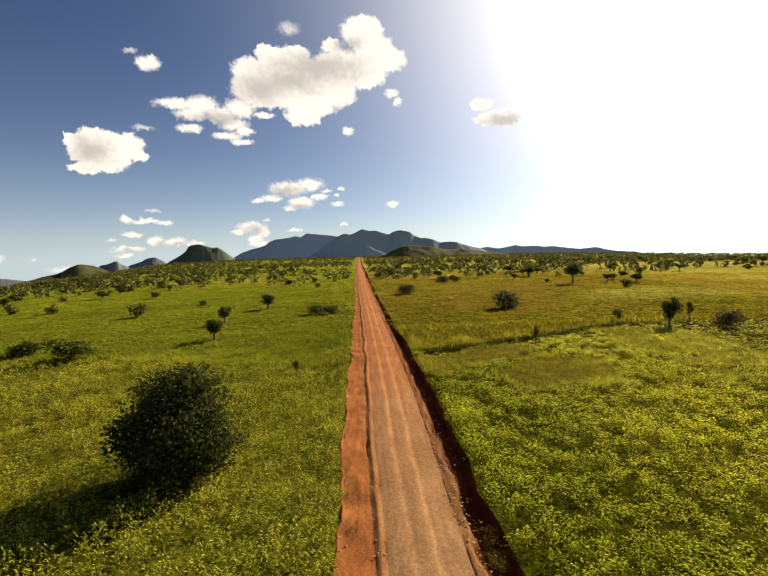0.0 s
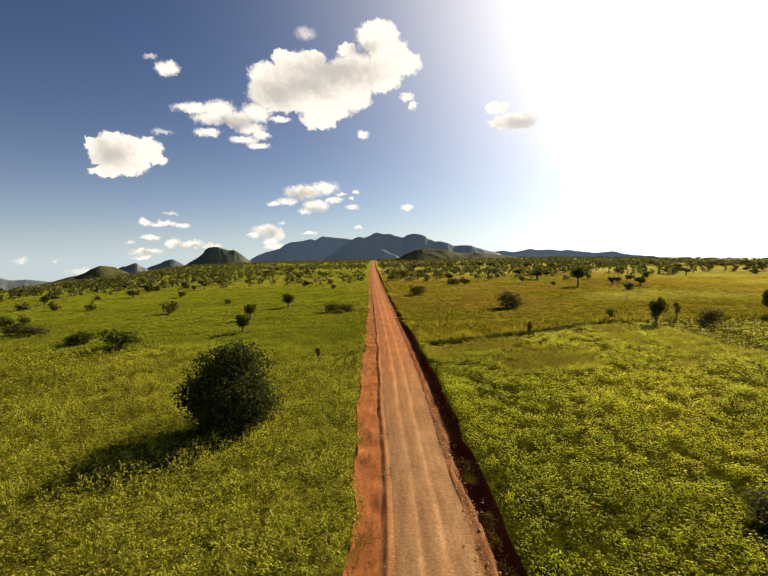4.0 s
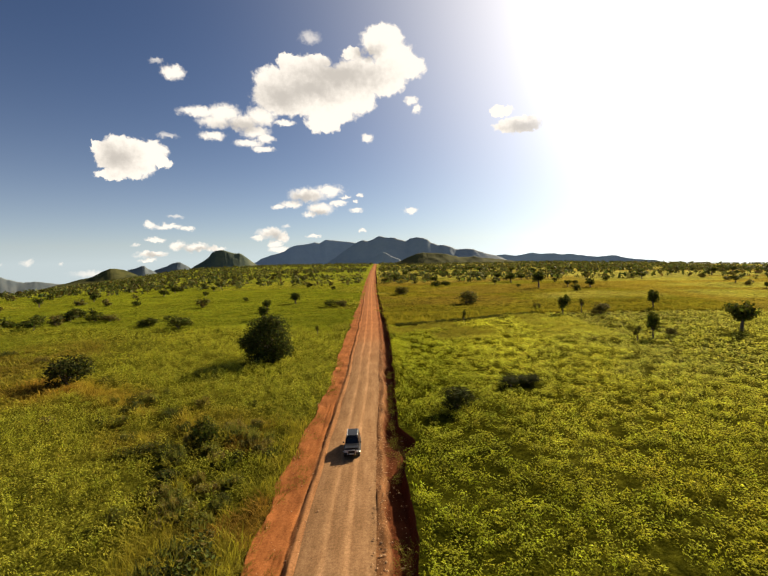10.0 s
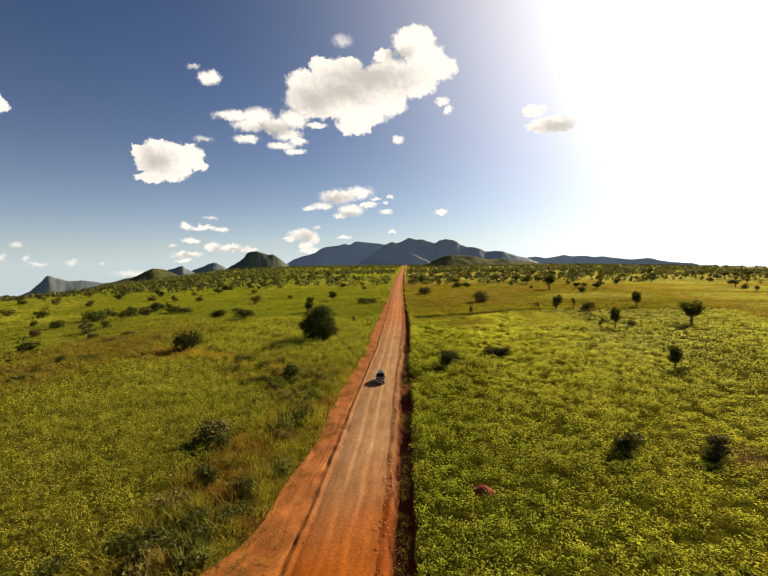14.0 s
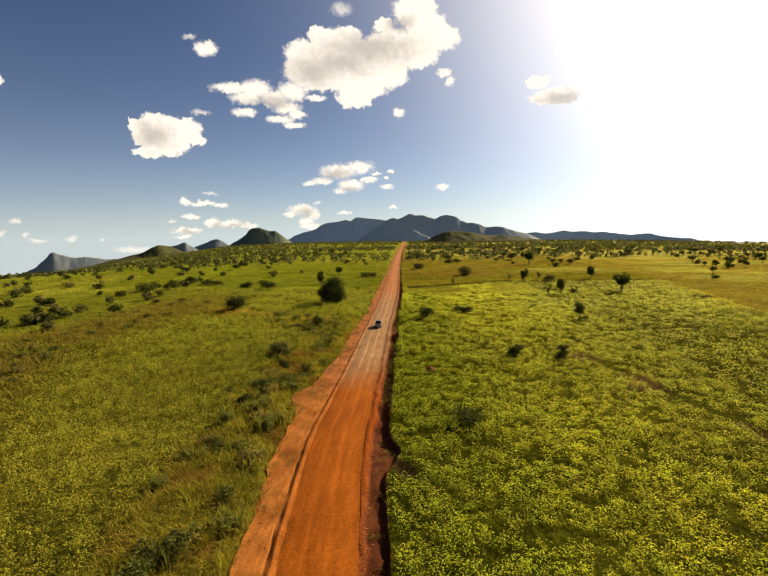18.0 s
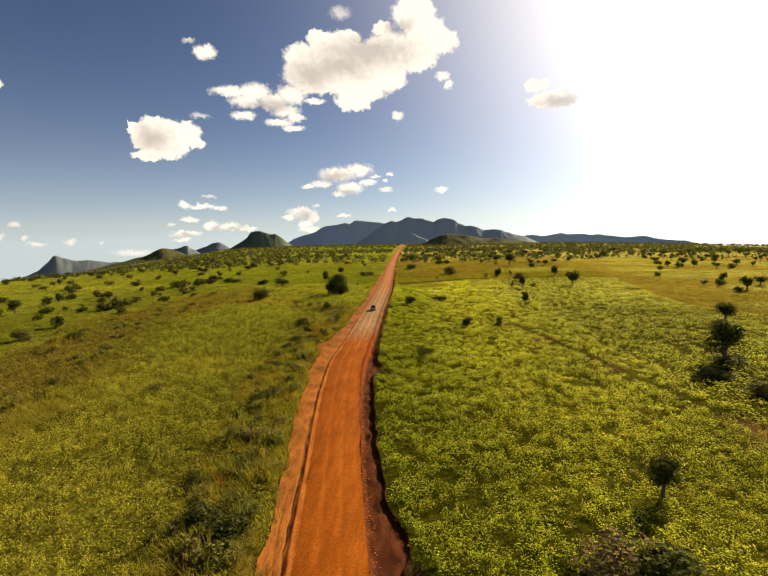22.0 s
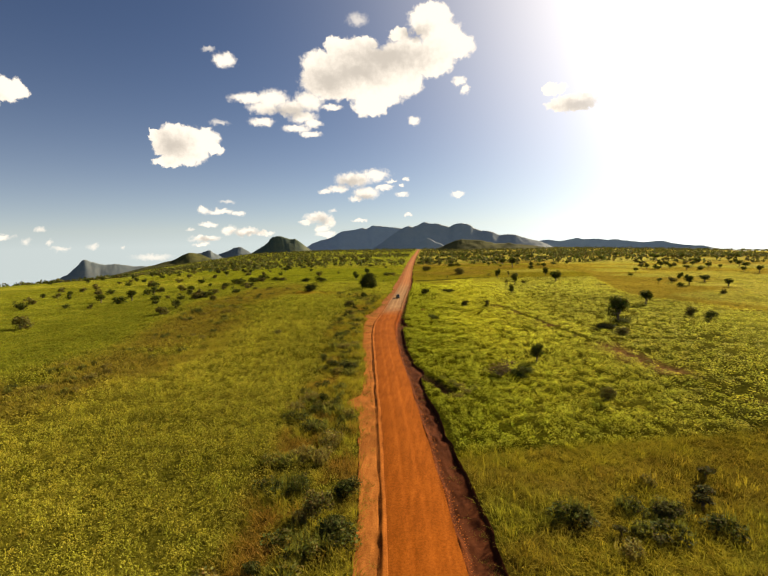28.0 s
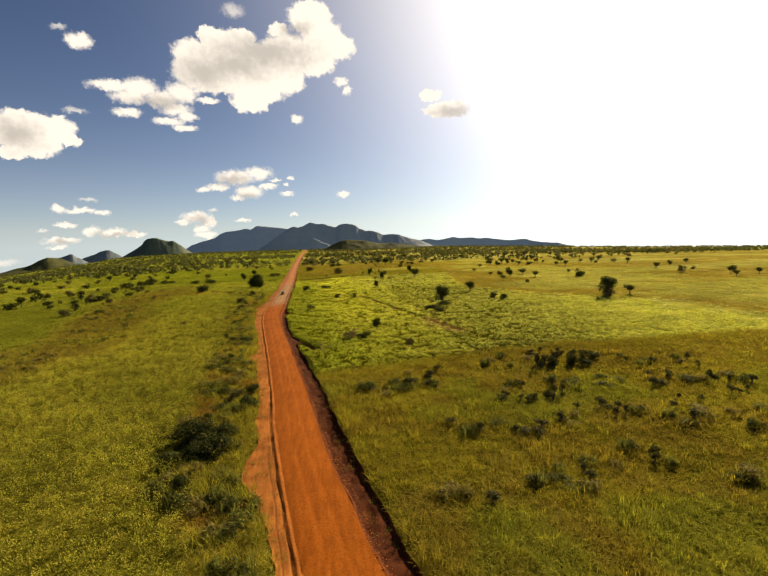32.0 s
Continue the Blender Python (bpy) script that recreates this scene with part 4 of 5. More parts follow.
def tree_model(name, seed, shape, count, leaf, tint, label, category):
    """A tree or bush of unit height and width 1: trunk with limbs, and a crown of leaf sprays."""
    g = np.random.default_rng(seed)
    v, f, blobs = [], [], []
    if shape == "round":
        stem, lumps, spread, low, top, fat = 0.3, 11, 0.27, 0.36, 0.8, 0.22
    elif shape == "flat":
        stem, lumps, spread, low, top, fat = 0.42, 11, 0.27, 0.5, 0.84, 0.21
    elif shape == "upright":
        stem, lumps, spread, low, top, fat = 0.28, 10, 0.2, 0.4, 0.84, 0.2
    elif shape == "thin":
        stem, lumps, spread, low, top, fat = 0.4, 5, 0.18, 0.45, 0.9, 0.15
    else:
        stem, lumps, spread, low, top, fat = 0.08, 9, 0.3, 0.2, 0.68, 0.25
    fork = np.array((0.03 * g.standard_normal(), 0.03 * g.standard_normal(), stem))
    wide = 0.045 if shape != "bush" else 0.03
    tube(v, f, (0, 0, -0.1), fork, wide * 1.3, wide * 0.9)
    for k in range(lumps):
        a = 6.283 * (k + 0.6 * g.random()) / lumps
        q = spread * (0.25 + 0.85 * g.random() ** 0.7)
        z = low + (top - low) * g.random()
        if shape == "flat":
            q *= 0.45 + 0.8 * (z - low) / (top - low)
        if shape in ("round", "bush"):
            q *= math.sqrt(max(0.15, 1 - ((z - 0.45) / 0.5) ** 2))
        end = np.array((q * math.cos(a), q * math.sin(a), z))
        knee = fork + (end - fork) * 0.5 + np.array((0, 0, -0.03))
        tube(v, f, fork, knee, wide * 0.6, wide * 0.4, 5)
        tube(v, f, knee, end, wide * 0.4, wide * 0.12, 5)
        s = fat * (0.75 + 0.5 * g.random())
        blobs.append((*end, s, s, s * 0.85))
    root = new(name)
    tagged(root, label, category)
    mesh_object("trunk", np.array(v), np.array(f), BARK, None, True, root)
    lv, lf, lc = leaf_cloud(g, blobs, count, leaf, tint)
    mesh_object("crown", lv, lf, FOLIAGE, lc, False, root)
    return root


def clump_model(seed, blades, leaves, tint):
    """A clump of weeds of unit height and width 1: arching stalks with leaves among them."""
    g = np.random.default_rng(seed)
    tufts = []
    for k in range(blades // 8):
        v, f, s = grass_tuft(seed * 50 + k, 8, 0.75, 0.14, 0.012)
        a, r = g.random() * 6.283, 0.42 * math.sqrt(g.random())
        tufts.append((v * (1, 1, 0.7 + 0.5 * g.random()) + (r * math.cos(a), r * math.sin(a), 0), f + 32 * k, s))
    v, f, s = (np.concatenate([q[i] for q in tufts]) for i in range(3))
    blobs = [(0.25 * g.standard_normal(), 0.25 * g.standard_normal(), 0.25 + 0.3 * g.random(), 0.22, 0.22, 0.25) for k in range(6)]
    lv, lf, lc = leaf_cloud(g, blobs, leaves, 0.05, tint)
    root = new("weed_clump")
    tagged(root, "dark feathery clump of tall weeds", "weeds")
    mesh_object("stem", v, f, GRASS, np.array(tint)[None, :] * 1.5 * s[:, None], False, root)
    mesh_object("foliage", lv, lf, FOLIAGE, lc, False, root)
    return root


def stand(model, x, y, high, wide, group="", label=""):
    """A copy of the model on the ground, with its own height, width and turn."""
    z = float(land(x, y))
    ob = copy_thing(model, pose(x, y, z, 0, 0, random.random() * 360) @ Matrix.Diagonal((wide, wide, high, 1)))
    if group:
        ob["group"] = group
    if label:
        ob["label"] = label
    return ob


GREEN, DULL, DRY = (0.06, 0.068, 0.014), (0.09, 0.085, 0.02), (0.12, 0.085, 0.04)
MODELS = {
    "bush": [tree_model("bush", 11 + k, "bush", 1100, 0.048, GREEN if k % 2 else (0.1, 0.088, 0.026), "rounded green savanna bush in the field", "bush") for k in range(4)],
    "dark": [tree_model("shrub", 21 + k, "bush", 1300, 0.042, (0.045, 0.05, 0.013), "dark green thicket of shrubs in rough grass", "shrub") for k in range(3)],
    "dense": [tree_model("shrub", 26 + k, "bush", 2000, 0.034, (0.034, 0.038, 0.011), "dense dark green shrub in the field", "shrub") for k in range(2)],
    "tree": [tree_model("tree", 31 + k, "upright", 1000, 0.048, GREEN, "small leafy savanna tree with a short trunk", "tree") for k in range(4)],
    "flat": [tree_model("savanna_tree", 41 + k, "flat", 700, 0.06, GREEN, "broad-crowned savanna tree with a bare trunk", "tree") for k in range(3)],
    "sapling": [tree_model("sapling", 51 + k, "thin", 170, 0.07, DULL, "thin young tree with sparse leaves", "sapling") for k in range(2)],
    "clump": [clump_model(71 + k, 160, 420, ((0.1, 0.1, 0.022), (0.13, 0.105, 0.03), (0.06, 0.064, 0.016))[k]) for k in range(3)],
    "twiggy": [tree_model("shrub", 66 + k, "thin", 300, 0.055, (0.06, 0.056, 0.016), "twiggy dark shrub in rough grass", "shrub") for k in range(2)],
    "dry": [tree_model("dry_shrub", 61, "bush", 420, 0.05, DRY, "half-bare grey-brown shrub among the crop", "shrub")],
}

FAR_MODELS = {
    "bush": [tree_model("bush", 111 + k, "bush", 210, 0.1, GREEN if k % 2 else (0.1, 0.088, 0.026), "rounded green savanna bush in the field", "bush") for k in range(5)],
    "dark": [tree_model("shrub", 121 + k, "bush", 210, 0.1, (0.05, 0.055, 0.015), "dark green thicket of shrubs in rough grass", "shrub") for k in range(3)],
    "tree": [tree_model("tree", 131 + k, "upright", 230, 0.09, GREEN, "small leafy savanna tree with a short trunk", "tree") for k in range(4)],
    "flat": [tree_model("savanna_tree", 141 + k, "flat", 230, 0.09, GREEN, "broad-crowned savanna tree with a bare trunk", "tree") for k in range(4)],
}

# the great round tree beside the road
g = np.random.default_rng(77)
big = new("round_tree")
tagged(big, "large dark green round-crowned tree standing in the crop", "tree")
big.matrix_world = pose(-16.8, 59.8, -0.35) @ Matrix.Diagonal((1.07, 1.07, 1.08, 1))
v, f, blobs = [], [], []
tube(v, f, (0, 0, -0.3), (0.1, 0.1, 2.4), 0.42, 0.03, 9)
for k in range(24):
    d = g.standard_normal(3)
    d /= np.linalg.norm(d)
    end = np.array((d[0] * 3.3, d[1] * 3.3, 4.0 + d[2] * 3.2))
    tube(v, f, (0.1, 0.1, 2.3), (0.1 + end[0] * 0.5, 0.1 + end[1] * 0.5, 2.3 + (end[2] - 2.3) * 0.6), 0.16, 0.03, 5)
    tube(v, f, (0.1 + end[0] * 0.5, 0.1 + end[1] * 0.5, 2.3 + (end[2] - 2.3) * 0.6), end, 0.1, 0.03, 5)
    s = 1.5 + 0.6 * g.random()
    blobs.append((*end, s, s, s * 0.9))
mesh_object("trunk", np.array(v), np.array(f), BARK, None, True, big)
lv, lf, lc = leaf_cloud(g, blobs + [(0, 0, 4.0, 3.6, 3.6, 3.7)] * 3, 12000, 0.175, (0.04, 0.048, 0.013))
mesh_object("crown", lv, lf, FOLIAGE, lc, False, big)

# single bushes and trees: kind, x, y, height, width
NORTH_LEFT = [("bush", -53.4, 106, 4.4, 7.8), ("bush", -64.7, 111, 3.3, 5.2), ("bush", -90, 127, 3.2, 6.5), ("bush", -84.5, 126, 2.8, 6.0), ("bush", -103, 127, 3.0, 5.3), ("bush", -105, 141, 4.0, 5.9),
              ("tree", -32.8, 119, 4.6, 4.6), ("tree", -37.0, 141, 4.6, 4.2), ("tree", -32, 169, 5.0, 6.0), ("bush", -15.6, 153, 3.0, 5.2), ("bush", -11.2, 152, 2.8, 5.0), ("sapling", -11.5, 87.3, 2.9, 1.7)]
NORTH_RIGHT = [("bush", 13.3, 199, 4.7, 7.5), ("bush", 36.8, 150, 5.6, 8.4), ("bush", 36, 251, 4.0, 7.0), ("bush", 42, 253, 3.6, 6.5), ("sapling", 26.4, 99, 4.4, 2.2), ("bush", 54.7, 125, 2.9, 2.8), ("tree", 58.5, 113, 6.4, 4.6),
               ("sapling", 66, 118, 4.6, 2.6), ("bush", 68.4, 111, 4.1, 5.2), ("tree", 90, 121, 6.3, 4.8), ("flat", 85.7, 218, 8.7, 7.9), ("flat", 110.4, 213, 4.2, 6.5)]
MIDDLE = [("dense", -45.6, 47, 5.4, 7.6), ("flat", 84.8, 77.4, 6.9, 7.0), ("tree", 52, 24.2, 4.8, 3.4), ("bush", 52.2, 22.0, 1.6, 2.6), ("tree", 61.8, 71.7, 6.0, 3.6), ("bush", 67, 73.5, 2.4, 2.6), ("sapling", 57, 69, 3.6, 2.4), ("bush", -16.4, -7.2, 3.0, 4.4), ("bush", -101, 113, 3.5, 7.1),
          ("bush", -66, 112, 2.4, 5.2), ("bush", -108, 86.6, 3.3, 4.5), ("bush", -82, 66.3, 1.9, 3.8), ("dense", 13.5, 29, 3.4, 4.2), ("dense", 23.2, 39.6, 1.9, 4.4), ("dense", 26.0, 40.4, 1.6, 3.2), ("twiggy", 28.9, -10.5, 2.9, 4.6), ("bush", 28.6, -10.0, 1.7, 2.6), ("twiggy", 37.1, -11.5, 2.6, 4.2), ("bush", 37.0, -11.2, 1.5, 2.2), ("bush", 16.8, -40.5, 2.2, 3.6)]
SOUTH_LEFT = [("bush", -14.1, 21.2, 3.0, 3.0), ("bush", -84, 18.5, 3.2, 3.8), ("bush", -102, 70, 2.9, 3.4), ("bush", -85.2, -22, 3.6, 4.9), ("tree", -128, 24.3, 5.3, 6.0), ("bush", -97.8, 28, 3.7, 4.1), ("bush", -108, 104, 4.5, 8.5), ("bush", -73, -19, 2.1, 4.6),
              ("bush", -27, -63, 1.9, 2.6), ("bush", -8.5, -68.6, 2.3, 2.6), ("dense", 4.4, -170.5, 3.4, 5.6), ("dense", 1.4, -165.4, 4.0, 5.6), ("dense", 5.2, -165.0, 2.8, 4.0), ("bush", 4.6, -148.5, 2.8, 3.2), ("bush", -117.6, -49, 5.1, 5.8), ("tree", -158, -28, 6.9, 8.9), ("bush", -180, -27, 4.8, 5.7)]
SOUTH_RIGHT = [("tree", 69.7, -49, 8.2, 7.4), ("bush", 70.4, -49.6, 2.2, 5.6), ("tree", 94.4, -10.6, 5.3, 6.0), ("bush", 96, -37, 3.4, 3.8), ("bush", 64.8, -65.5, 2.4, 3.8), ("bush", 63.5, -57, 1.8, 5.5), ("tree", 37.3, -92.5, 4.2, 3.8), ("dry", 28.5, -102.6, 3.2, 5.2), ("bush", 32.3, -102.6, 2.3, 4.4),
               ("bush", 42.9, -115.8, 2.6, 2.6), ("tree", 141.4, 51.8, 5.8, 5.4), ("flat", 156.6, 66.5, 3.9, 5.6), ("bush", 98, -44, 3.2, 3.6), ("tree", 142.4, -49.2, 8.6, 9.4)]
THICKET = [("dark", 69.5, -141, 4.2, 5.6), ("dark", 65.5, -143, 4.6, 5.0), ("dark", 73, -142, 3.6, 5.0), ("dark", 67.8, -134, 3.1, 5.4), ("dark", 79.6, -137.4, 3.1, 6.2), ("dark", 90.6, -159, 2.6, 3.8), ("dark", 56, -161, 2.6, 4.6), ("dark", 60, -160.5, 2.8, 4.2), ("dark", 64.4, -169, 2.1, 4.6),
           ("dark", 77.4, -166.7, 1.6, 4.2), ("dark", 83.4, -155.7, 2.2, 4.6), ("dark", 89.8, -166, 2.6, 4.2)]
for bunch, group in ((NORTH_LEFT, ""), (NORTH_RIGHT, ""), (MIDDLE, ""), (SOUTH_LEFT, ""), (SOUTH_RIGHT, ""), (THICKET, "shrubs of the thicket")):
    for kind, x, y, high, wide in bunch:
        if group:
            for q in range(4):
                stand(random.choice(MODELS["twiggy"] * 2 + MODELS["dark"]), x + random.gauss(0, 1.8), y + random.gauss(0, 1.5), high * random.uniform(0.4, 0.85), wide * random.uniform(0.3, 0.6), group)
        else:
            stand(random.choice(MODELS[kind]), x, y, high, wide * 1.05)

# low dark clumps in the strip of rough growth left of the road, and in the brown stretches
for k in range(135):
    y = -196 + 206 * random.random()
    x = float(shoulder_l(y)) - 1.2 - 9 * random.random() ** 1.3
    stand(random.choice(MODELS["clump"] * 2 + MODELS["dark"][:1]), x, y, 1.1 + 1.2 * random.random(), 1.8 + 2.4 * random.random(), "clumps beside the road", "dark green bushy clump of weeds beside the road")
for pts, wide in BROWN_BANDS:
    for k in range(25 if wide < 10 else 85):
        t = random.random() ** (1.6 if wide < 10 else 1.0) * (len(pts) - 1)
        i = min(int(t), len(pts) - 2)
        x = pts[i][0] + (pts[i + 1][0] - pts[i][0]) * (t - i) + random.uniform(-9, 9)
        y = pts[i][1] + (pts[i + 1][1] - pts[i][1]) * (t - i) + random.uniform(-9, 9)
        if x < float(shoulder_l(y)) - 1.5:
            stand(random.choice(MODELS["clump"]), x, y, 0.9 + 0.9 * random.random(), 1.2 + 1.8 * random.random(), "clumps in the brown grass", "low dark clump in brown grass")
SCRUB_LINES = [[(58, -136), (76, -140), (100, -150)], [(52, -158), (72, -152), (96, -160)], [(40, -172), (62, -168), (86, -178)], [(30, -150), (44, -146)], [(34, -188), (58, -184), (76, -192)]]
for line in SCRUB_LINES:
    for k in range(22):
        t = random.random() * (len(line) - 1)
        i = int(t)
        x, y = (line[i][q] + (line[i + 1][q] - line[i][q]) * (t - i) + random.gauss(0, 2.2) for q in (0, 1))
        stand(random.choice(MODELS["clump"] + MODELS["clump"][2:] + MODELS["twiggy"]), x, y, 1.0 + 1.0 * random.random(), 1.8 + 1.8 * random.random(), "clumps in the rough grass", "low dark clump in olive grass")

# a bushy corner of weeds near the bend
for k in range(34):
    x, y = random.uniform(-16, -6), random.uniform(6, 27)
    stand(random.choice(MODELS["clump"] * 2 + MODELS["dark"][:1]), x, y, 1.0 + 0.8 * random.random(), 1.3 + 1.5 * random.random(), "clumps in the bushy corner", "dark green clump of tall weeds among grass")

# dark weeds in the hollow where the drain runs out into the crop
for x, y, high, wide in ((17.6, -104.6, 1.0, 1.6), (19.4, -106.8, 1.1, 2.0), (20.6, -109.4, 1.2, 2.2), (21.4, -112, 1.0, 2.4), (19.6, -114.4, 0.9, 2.2), (23.2, -110.4, 1.1, 2.4)):
    stand(random.choice(MODELS["clump"]), x, y, high, wide, "weeds beside the drain", "dark green clump of weeds beside a drain in the crop")

# dark clumps added as the shade line at the crop's far edge, and clumps along the footpath
for line, steps, group, label in ((FIELD_EDGE[:3], 46, "hedge clumps at the field's edge", "low dark green clump added for shade at the field edge"), (FOOTPATH, 8, "clumps along the footpath", "low dark clump beside the footpath")):
    for k in range(steps):
        t = (len(line) - 1) * (k + 0.7 * random.random()) / steps
        i = min(int(t), len(line) - 2)
        x, y = (line[i][q] + (line[i + 1][q] - line[i][q]) * (t - i) + random.uniform(-0.5, 0.5) for q in (0, 1))
        stand(MODELS["clump"][2 if steps > 20 else 1], x, y, (0.8 if steps > 20 else 0.4) * (0.9 + 0.6 * random.random()), 1.2 + 0.6 * random.random(), group, label)

# larger bushes on the western meadow
for k in range(70):
    x, y = random.uniform(-215, -82), random.uniform(-5, 150)
    if float(fractal(x, y, 45, 98, 2)) > 0.45:
        high = random.uniform(2.2, 4.4)
        stand(random.choice(FAR_MODELS["bush"] + FAR_MODELS["dark"][:1] + FAR_MODELS["tree"][:1]), x, y, high, high * random.uniform(1.0, 1.5), "meadow bushes")

# trees dotted over the eastern plain
for k in range(52):
    x, y = random.uniform(125, 330), random.uniform(-60, 230)
    if x - 0.35 * y > 95 and float(fractal(x, y, 50, 99, 2)) > 0.42:
        high = random.uniform(2.4, 5.6)
        stand(random.choice(FAR_MODELS["bush"] + FAR_MODELS["tree"] + FAR_MODELS["flat"]), x, y, high, high * random.uniform(0.9, 1.3), "plain trees")

# scattered bushes of the savanna behind, each on its own
for k in range(460):
    y = 150 + 420 * random.random() ** 0.8
    x = random.uniform(-1.05, 1.0) * (y + 130)
    if -16 < x - float(road_l(y)) < 14 or (y < 240 and abs(x) < 55):
        continue
    thick = float(fractal(x, y, 90, 97, 2)) + (0.12 if x < 0 else 0.08)
    if thick < 0.44:
        continue
    kind = random.choice(("bush", "dark", "tree", "bush") if x < 0 else ("bush", "tree", "flat", "flat", "bush"))
    high = random.uniform(2.2, 4.6) * (1.35 if kind == "flat" else 1.0)
    stand(random.choice(FAR_MODELS[kind]), x, y, high, high * random.uniform(1.0, 1.7), "savanna bushes")
for models in (*MODELS.values(), *FAR_MODELS.values()):
    for model in models:
        for o in (*model.children, model):
            bpy.data.objects.remove(o)

# woods and scrub beyond, too far to count
V, F, C, base = [], [], [], 0
g = np.random.default_rng(5)
far = []
while len(far) < 9000:
    r, az = 380 + 1250 * g.random() ** 0.8, g.uniform(-56, 52)
    x, y = 5 + r * math.sin(radians(az)), -110 + r * math.cos(radians(az))
    if y < 250 or abs(x - float(road_l(y)) - 2) < 9:
        continue
    if float(fractal(x, y, 130, 101, 2)) + (0.1 if az < 8 else 0.0) + 0.00024 * r < 0.5 + 0.27 * g.random():
        continue
    far.append((x, y))
far = np.array(far)
z = land(far[:, 0], far[:, 1])
for (x, y), z0 in zip(far, z):
    s = g.uniform(1.8, 4.6) if x < 0 else g.uniform(2.2, 5.6)
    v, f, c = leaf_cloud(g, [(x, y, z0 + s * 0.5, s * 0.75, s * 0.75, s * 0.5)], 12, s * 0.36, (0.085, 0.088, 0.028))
    V.append(v), F.append(f + base), C.append(c)
    base += len(v)
tagged(mesh_object("distant_scrub", np.concatenate(V), np.concatenate(F), FOLIAGE, np.concatenate(C)), "dark scrub and low trees dotted over the far plain", "scrub", kind="stuff")


# ---- loose stones along the edges of the road ----
x, y = scatter(-9, 30, -205, 110, 14.0)
el, er = road_l(y), road_r(y)
ridge = np.exp(-((el - x - 0.4) / 0.3) ** 2) + 1.2 * np.exp(-((x - er - 0.35) / 0.45) ** 2) + 0.22 * ((x > er + 0.8) & (x < verge_r(y) - 0.3)) + 0.006 * ((x > el) & (x < er)) * (y > -25) + 0.05 * ((x < el - 1.2) & (x > shoulder_l(y))) + 0.16 * np.exp(-((x - shoulder_l(y) - 0.2) / 0.25) ** 2)
keep = rng.random(len(x)) < 0.85 * ridge
x, y, el, er = x[keep], y[keep], el[keep], er[keep]
OCTA = np.array([(1, 0, 0), (0, 1, 0), (-1, 0, 0), (0, -1, 0), (0, 0, 1), (0, 0, -1)], float)
OCTA_F = np.array([(0, 1, 4), (1, 2, 4), (2, 3, 4), (3, 0, 4), (1, 0, 5), (2, 1, 5), (3, 2, 5), (0, 3, 5)])
many = len(x)
size = 0.025 + 0.075 * rng.random(many) ** 3
jag = OCTA[None] * (0.65 + 0.7 * rng.random((many, 6, 3))) * size[:, None, None] * np.array((1.3, 1.2, 0.5))
level = land(x, y) + np.where((x > el) & (x < er), 0.13, np.where(x > er + 0.9, -0.55, np.where(x > er, 0.08, 0.05)))
verts = jag + np.stack([x, y, level], -1)[:, None]
tagged(mesh_object("loose_stones", verts.reshape(-1, 3), (OCTA_F[None] + (np.arange(many) * 6)[:, None, None]).reshape(-1, 3), STONE, np.repeat(dirt_colour(x, y) * 1.3, 6, axis=0)), "loose stones thrown up along the road edges", "stones", kind="stuff")

# a low heap of bare red earth in the crop
g = np.random.default_rng(9)
ang, rad = np.meshgrid(np.linspace(0, 2 * np.pi, 28, endpoint=False), np.linspace(0, 1, 10))
hx, hy = rad * np.cos(ang), rad * np.sin(ang)
hz = 0.95 * (1 - rad ** 1.6) * (0.7 + 0.6 * fractal(hx * 3 + 50, hy * 3, 1.0, 7, 3)) - 0.1
i = np.arange(9)[:, None] * 28
j = np.arange(28)[None, :]
faces = np.stack([i + j, i + (j + 1) % 28, i + 28 + (j + 1) % 28, i + 28 + j], -1).reshape(-1, 4)
heap = mesh_object("earth_mound", np.stack([hx * 1.15, hy * 1.0, hz * 0.75], -1).reshape(-1, 3), faces, DIRT, np.tile((0.17, 0.055, 0.026), (280, 1)), True)
heap.matrix_world = pose(13.0, -18.2, float(land(13.0, -18.2)))
tagged(heap, "low heap of bare red earth in the crop", "mound")

# ---- the dark off-road car on the road, facing south ----
PAINT = plain("dark_car_paint", (0.01, 0.011, 0.013), 0.32, 0.0, 0.2, 3.0)
PAINT.node_tree.nodes["Principled BSDF"].inputs["Specular IOR Level"].default_value = 0.25
SILVER = plain("silver_trim", (0.55, 0.54, 0.52), 0.35, 0.6, 0.08, 6.0)
RUBBER = plain("tyre_rubber", (0.018, 0.017, 0.016), 0.9, 0.0, 0.25, 8.0)
PLASTIC = plain("black_plastic", (0.015, 0.015, 0.015), 0.6, 0.0, 0.2, 8.0)
LENS_CLEAR = plain("headlight_lens", (0.7, 0.7, 0.68), 0.15, 0.2, 0.05, 8.0)
LENS_RED = plain("tail_light_lens", (0.3, 0.02, 0.015), 0.2, 0.0, 0.1, 8.0)
PLATE = plain("number_plate", (0.6, 0.58, 0.5), 0.5, 0.0, 0.05, 8.0)
GLASS, n, b = material("car_glass")
b.inputs["Base Color"].default_value = (0.01, 0.012, 0.013, 1)
b.inputs["Roughness"].default_value, b.inputs["Specular IOR Level"].default_value = 0.05, 0.6


